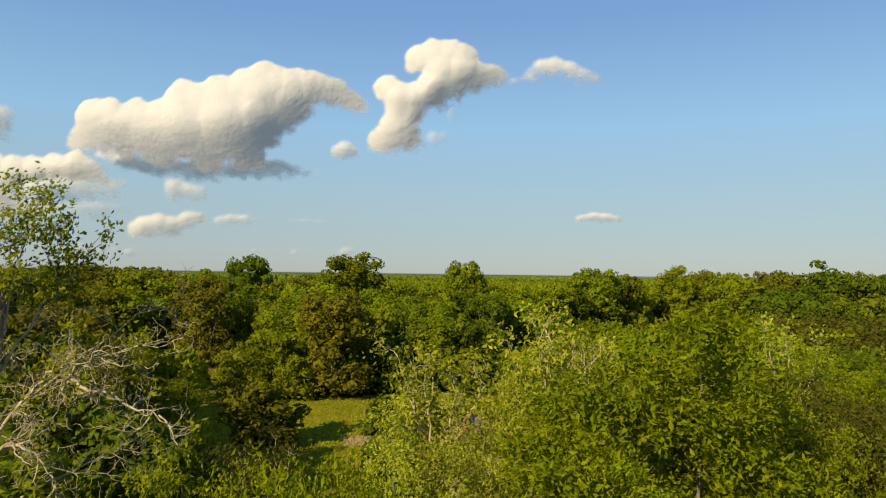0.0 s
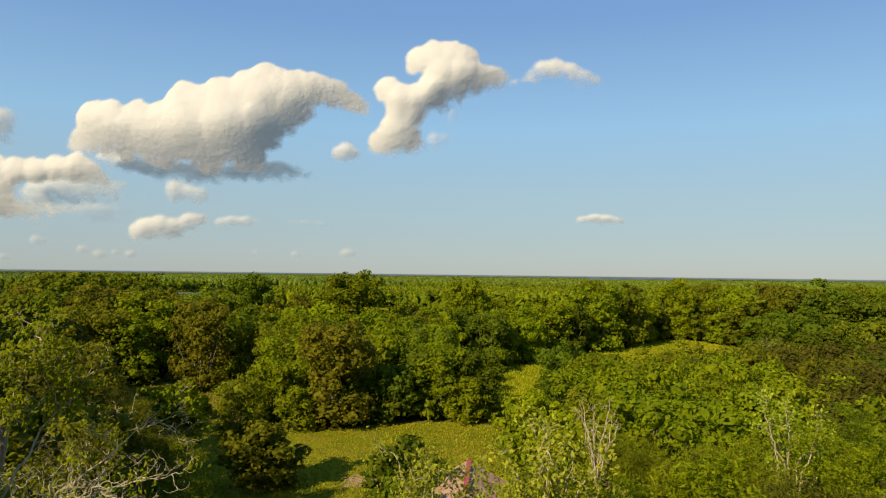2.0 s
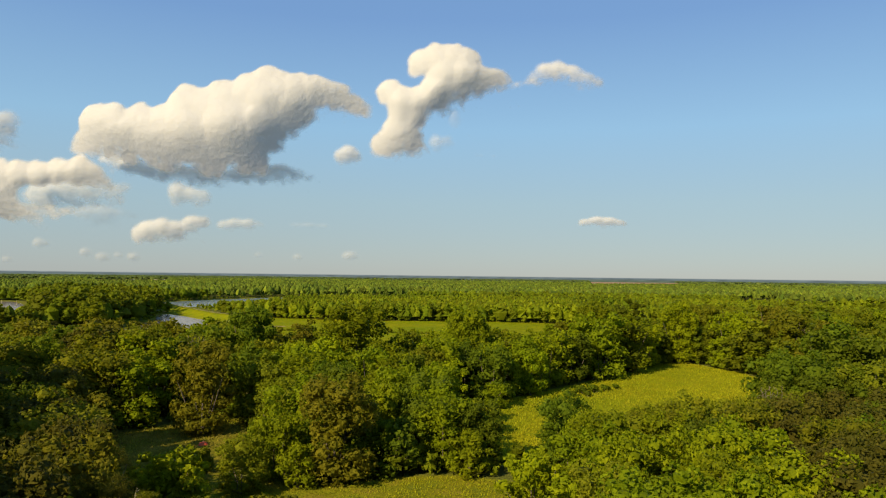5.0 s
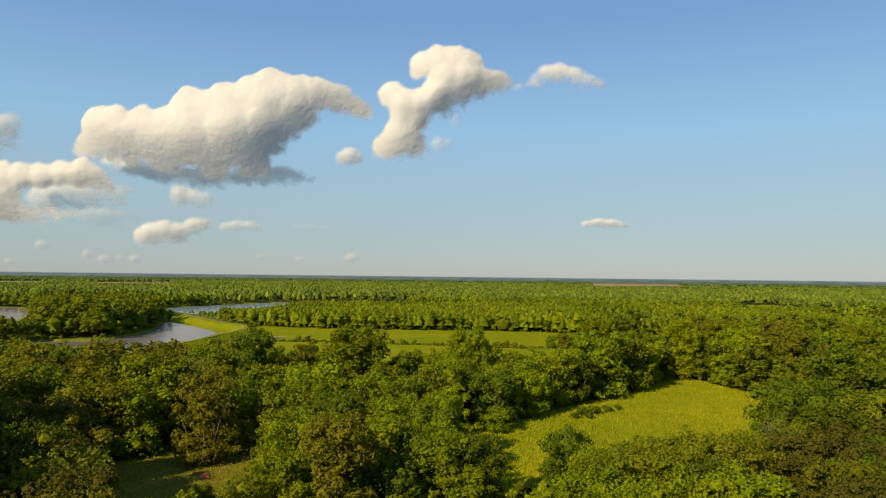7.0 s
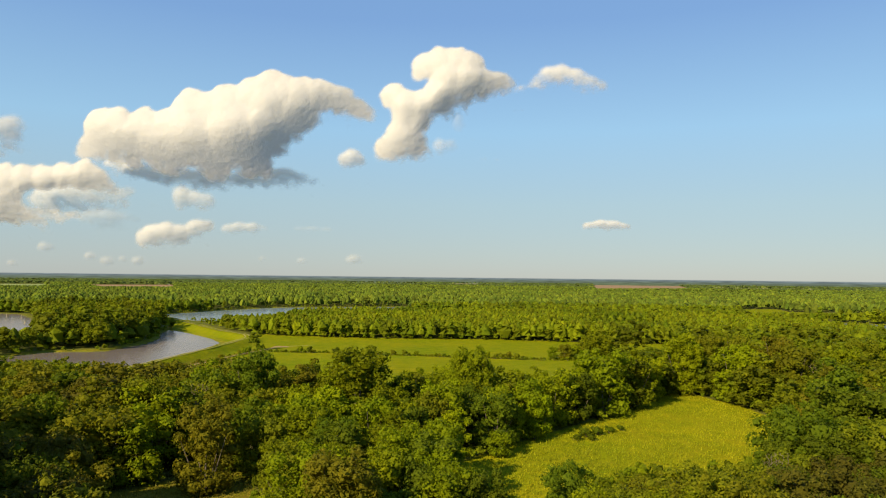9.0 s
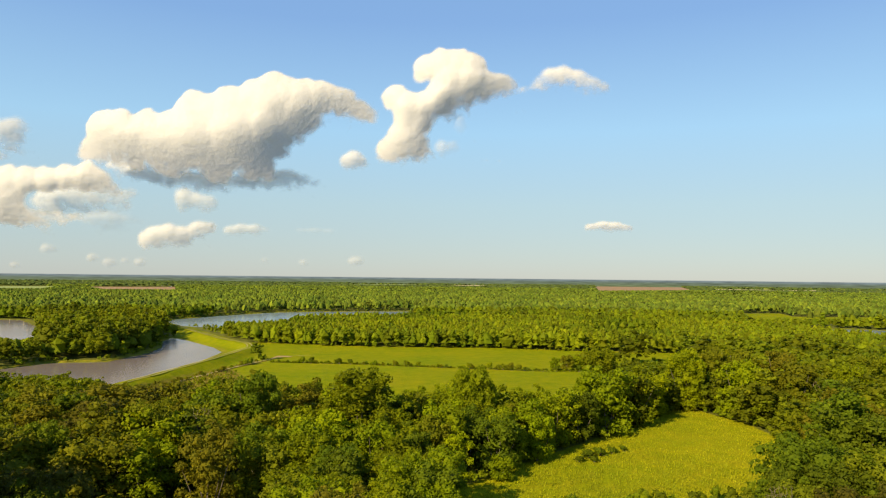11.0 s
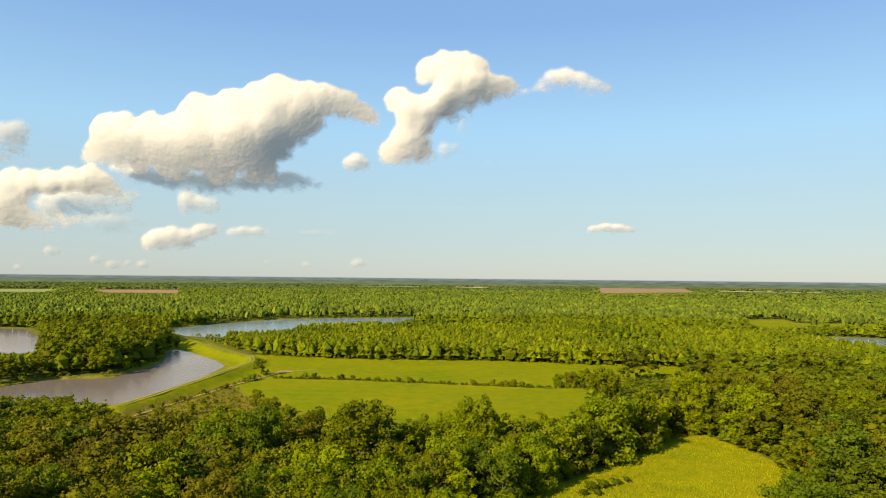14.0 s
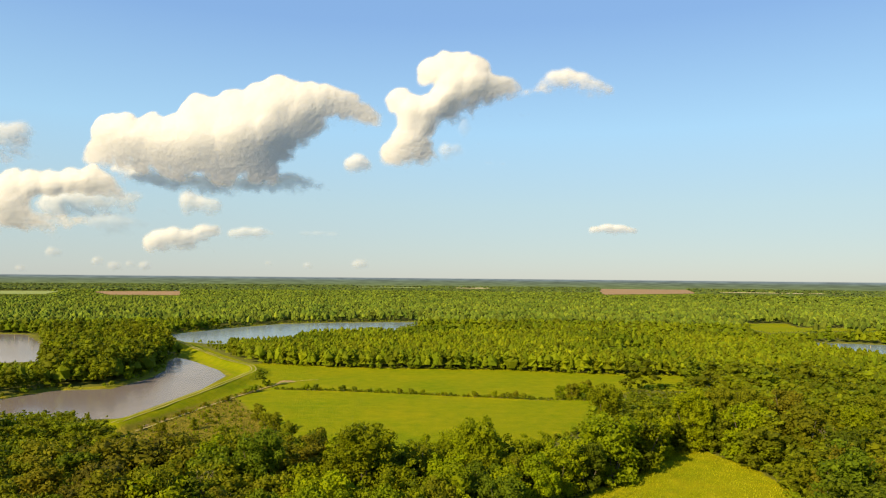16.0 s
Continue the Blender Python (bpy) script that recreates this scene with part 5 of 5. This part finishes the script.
def shed():
    e = thing("shed", "old farm shed with a rusty red sheet-metal roof among trees", "shed", at=(2.0, 59.5, 0), turn=radians(-4))
    part("body", from_bm("shed_body", box_bm(-3.3, 3.3, 0.3, 9.4, -0.2, 4.3), BOARD), e, "weathered board walls")
    bm = bmesh.new()
    for y in (0.3, 9.4):
        p = [bm.verts.new(c) for c in ((-3.3, y, 4.3), (3.3, y, 4.3), (0, y, 6.05))]
        q = [bm.verts.new((v.co.x, y + (0.1 if y < 5 else -0.1), v.co.z)) for v in p]
        bm.faces.new(p)
        bm.faces.new(q[::-1])
        for i in range(3):
            bm.faces.new((p[i], p[(i + 1) % 3], q[(i + 1) % 3], q[i]))
    part("gable", from_bm("shed_gable", bm, BOARD), e, "weathered board gables")
    me = roof_slope(3.9, 2.05, 9.8, "shed_roof", ROOF)
    r = part("roof", me, e, "rusty ribbed metal sheets")
    r.matrix_basis = pose(0, 0, 6.25)
    r2 = part("roof", me, e, "rusty ribbed metal sheets")
    r2.matrix_basis = pose(0, 9.8, 6.25, 0, 0, 180)
    part("ridge_cap", from_bm("shed_ridge", box_bm(-0.22, 0.22, -0.05, 9.85, 6.26, 6.36), ROOF_RED), e, "red metal ridge cap")
    lean = roof_slope(2.6, 0.8, 6.0, "shed_lean_to", ROOF_RED)
    l = part("porch_roof", lean, e, "red metal lean-to roof")
    l.matrix_basis = pose(3.75, 1.2, 3.95)
    for y in (1.5, 6.9):
        part("post", from_bm("shed_post", box_bm(6.0, 6.14, y, y + 0.14, -0.2, 3.2), BOARD), e)
    part("trim", from_bm("shed_trim", box_bm(3.86, 3.94, -0.02, 9.82, 4.08, 4.24), ROOF_RED), e, "red eave trim")


shed()


def dome_tent(x, y):
    e = thing("tent", "small bright orange dome tent on grass", "tent", at=(x, y, 0.02), turn=0.5)
    v, f = ICO2
    keep = v[f][:, :, 2].min(1) > -0.05
    w = v.copy()
    w[:, 2] = np.maximum(w[:, 2], 0)
    w = w * np.array([0.95, 0.75, 0.85])
    part("canopy", mesh_from("tent_canopy", w, f[keep], ORANGE, smooth=True), e)
    for s in (1, -1):
        a = np.linspace(0, math.pi, 13)
        pts = np.stack([0.97 * np.cos(a) * 0.72, s * 0.77 * np.cos(a) * 0.72, 0.88 * np.sin(a)], 1)
        v, f = tube(pts, [0.02] * 13, 5)
        part("pole", mesh_from("tent_pole", v, f, BOARD, smooth=True), e)


dome_tent(-45.3, 134.5)


# ---- stumps and snags in the water ----
water_rng = np.random.default_rng(61)
stump_v, stump_f = tube([(0, 0, -2.5), (0.03, 0, 0.5), (0.1, 0.05, 2.2), (0.05, 0.1, 3.4)], [0.3, 0.24, 0.17, 0.05], 6)
stump_me = mesh_from("stump", stump_v, stump_f, BARK_PALE, smooth=True)
for i in range(44):
    if i < 26:
        x, y = water_rng.uniform(-470, -330), water_rng.uniform(545, 735)
        poly = POND
    elif i < 38:
        x, y = water_rng.uniform(345, 460), water_rng.uniform(590, 770)
        poly = EAST_LAKE
    else:
        x, y = water_rng.uniform(-235, -165), water_rng.uniform(370, 560)
        poly = NEAR_LAKE
    if depth_in(np.array([x]), np.array([y]), poly)[0] < 2:
        continue
    s = new("stump", stump_me)
    s.matrix_basis = Matrix.LocRotScale((x, y, -0.6), Euler((0, 0, water_rng.uniform(0, 6))), (1.2, 1.2, water_rng.uniform(0.4, 1.5)))
    tagged(s, "dead pale tree stump standing in shallow water", "stump", "drowned stumps")


# ---- far buildings ----
def farmhouse(x, y, w, d, h, turn):
    e = thing("house", "small pale house far across the woods", "house", "far houses", at=(x, y, 0), turn=turn)
    part("wall", from_bm("house_wall", box_bm(-w / 2, w / 2, -d / 2, d / 2, 0, h), PALE_WALL), e)
    bm = bmesh.new()
    a = [bm.verts.new(c) for c in ((-w / 2 - 0.5, -d / 2 - 0.5, h), (w / 2 + 0.5, -d / 2 - 0.5, h), (w / 2 + 0.5, d / 2 + 0.5, h), (-w / 2 - 0.5, d / 2 + 0.5, h), (-w / 2 - 0.5, 0, h + d * 0.3), (w / 2 + 0.5, 0, h + d * 0.3))]
    for q in ((0, 1, 5, 4), (2, 3, 4, 5), (0, 4, 3), (1, 2, 5), (3, 2, 1, 0)):
        bm.faces.new([a[i] for i in q])
    part("roof", from_bm("house_roof", bm, GREY_ROOF), e, "grey roof")
    for i in (-1, 1):
        part("window", from_bm("house_window", box_bm(i * w * 0.28 - 0.6, i * w * 0.28 + 0.6, -d / 2 - 0.06, -d / 2 + 0.05, h * 0.4, h * 0.75), GREY_ROOF), e)


for x, y, w in ((-1420, 3150, 26), (-1350, 3060, 18), (-1270, 3120, 22), (-1190, 2990, 16)):
    farmhouse(x, y, w, 12, 5, 0.3)
farmhouse(225, 1930, 18, 11, 7, 0.2)


# ---- grass tufts ----
def tufts(name, label, polys, n, tall, mat, seed, box):
    rng = np.random.default_rng(seed)
    px, py = rng.uniform(box[0], box[1], n), rng.uniform(box[2], box[3], n)
    ok = np.zeros(n, bool)
    for p in polys:
        ok |= inside(px, py, p)
    px, py = px[ok], py[ok]
    k = len(px)
    base = np.stack([px, py, np.zeros(k)], 1)
    vs, fs = [], []
    for j in range(4):
        a = rng.uniform(0, 6.283, k)
        w = rng.uniform(0.05, 0.12, k)
        h = tall * rng.uniform(0.5, 1.2, k)
        s = np.stack([np.cos(a), np.sin(a), np.zeros(k)], 1) * w[:, None]
        tip = base + np.stack([np.cos(a + 1.3) * h * 0.4, np.sin(a + 1.3) * h * 0.4, h], 1)
        vs.append(np.stack([base - s, base + s, tip], 1).reshape(-1, 3))
    v = np.concatenate(vs)
    f = np.arange(len(v)).reshape(-1, 3)
    tint = np.repeat(rng.random(k), 3)
    tagged(new(name, mesh_from(name, v, f, mat, np.tile(tint, 4))), label, "grass", kind="stuff")


GRASS = leaf_mat("grass_blades", (0.250, 0.250, 0.010), 0.25, True, 0.15, 0.35)
DRY = leaf_mat("dry_grass_blades", (0.21, 0.175, 0.035), 0.25, True, 0.15, 0.35)
tufts("grass", "tall yellow-green grass in the clearing", [CLEARING], 26000, 0.55, GRASS, 71, (0, 105, 124, 282))
tufts("grass", "rough olive grass round the shed and tent", [LAWN, TENT_GLADE], 40000, 0.24, GRASS, 72, (-70, 22, 54, 162))
tufts("grass", "dry brown grass in the rough ground", [TENT_GLADE, SCRUB], 60000, 0.6, DRY, 73, (-140, 22, 54, 430))
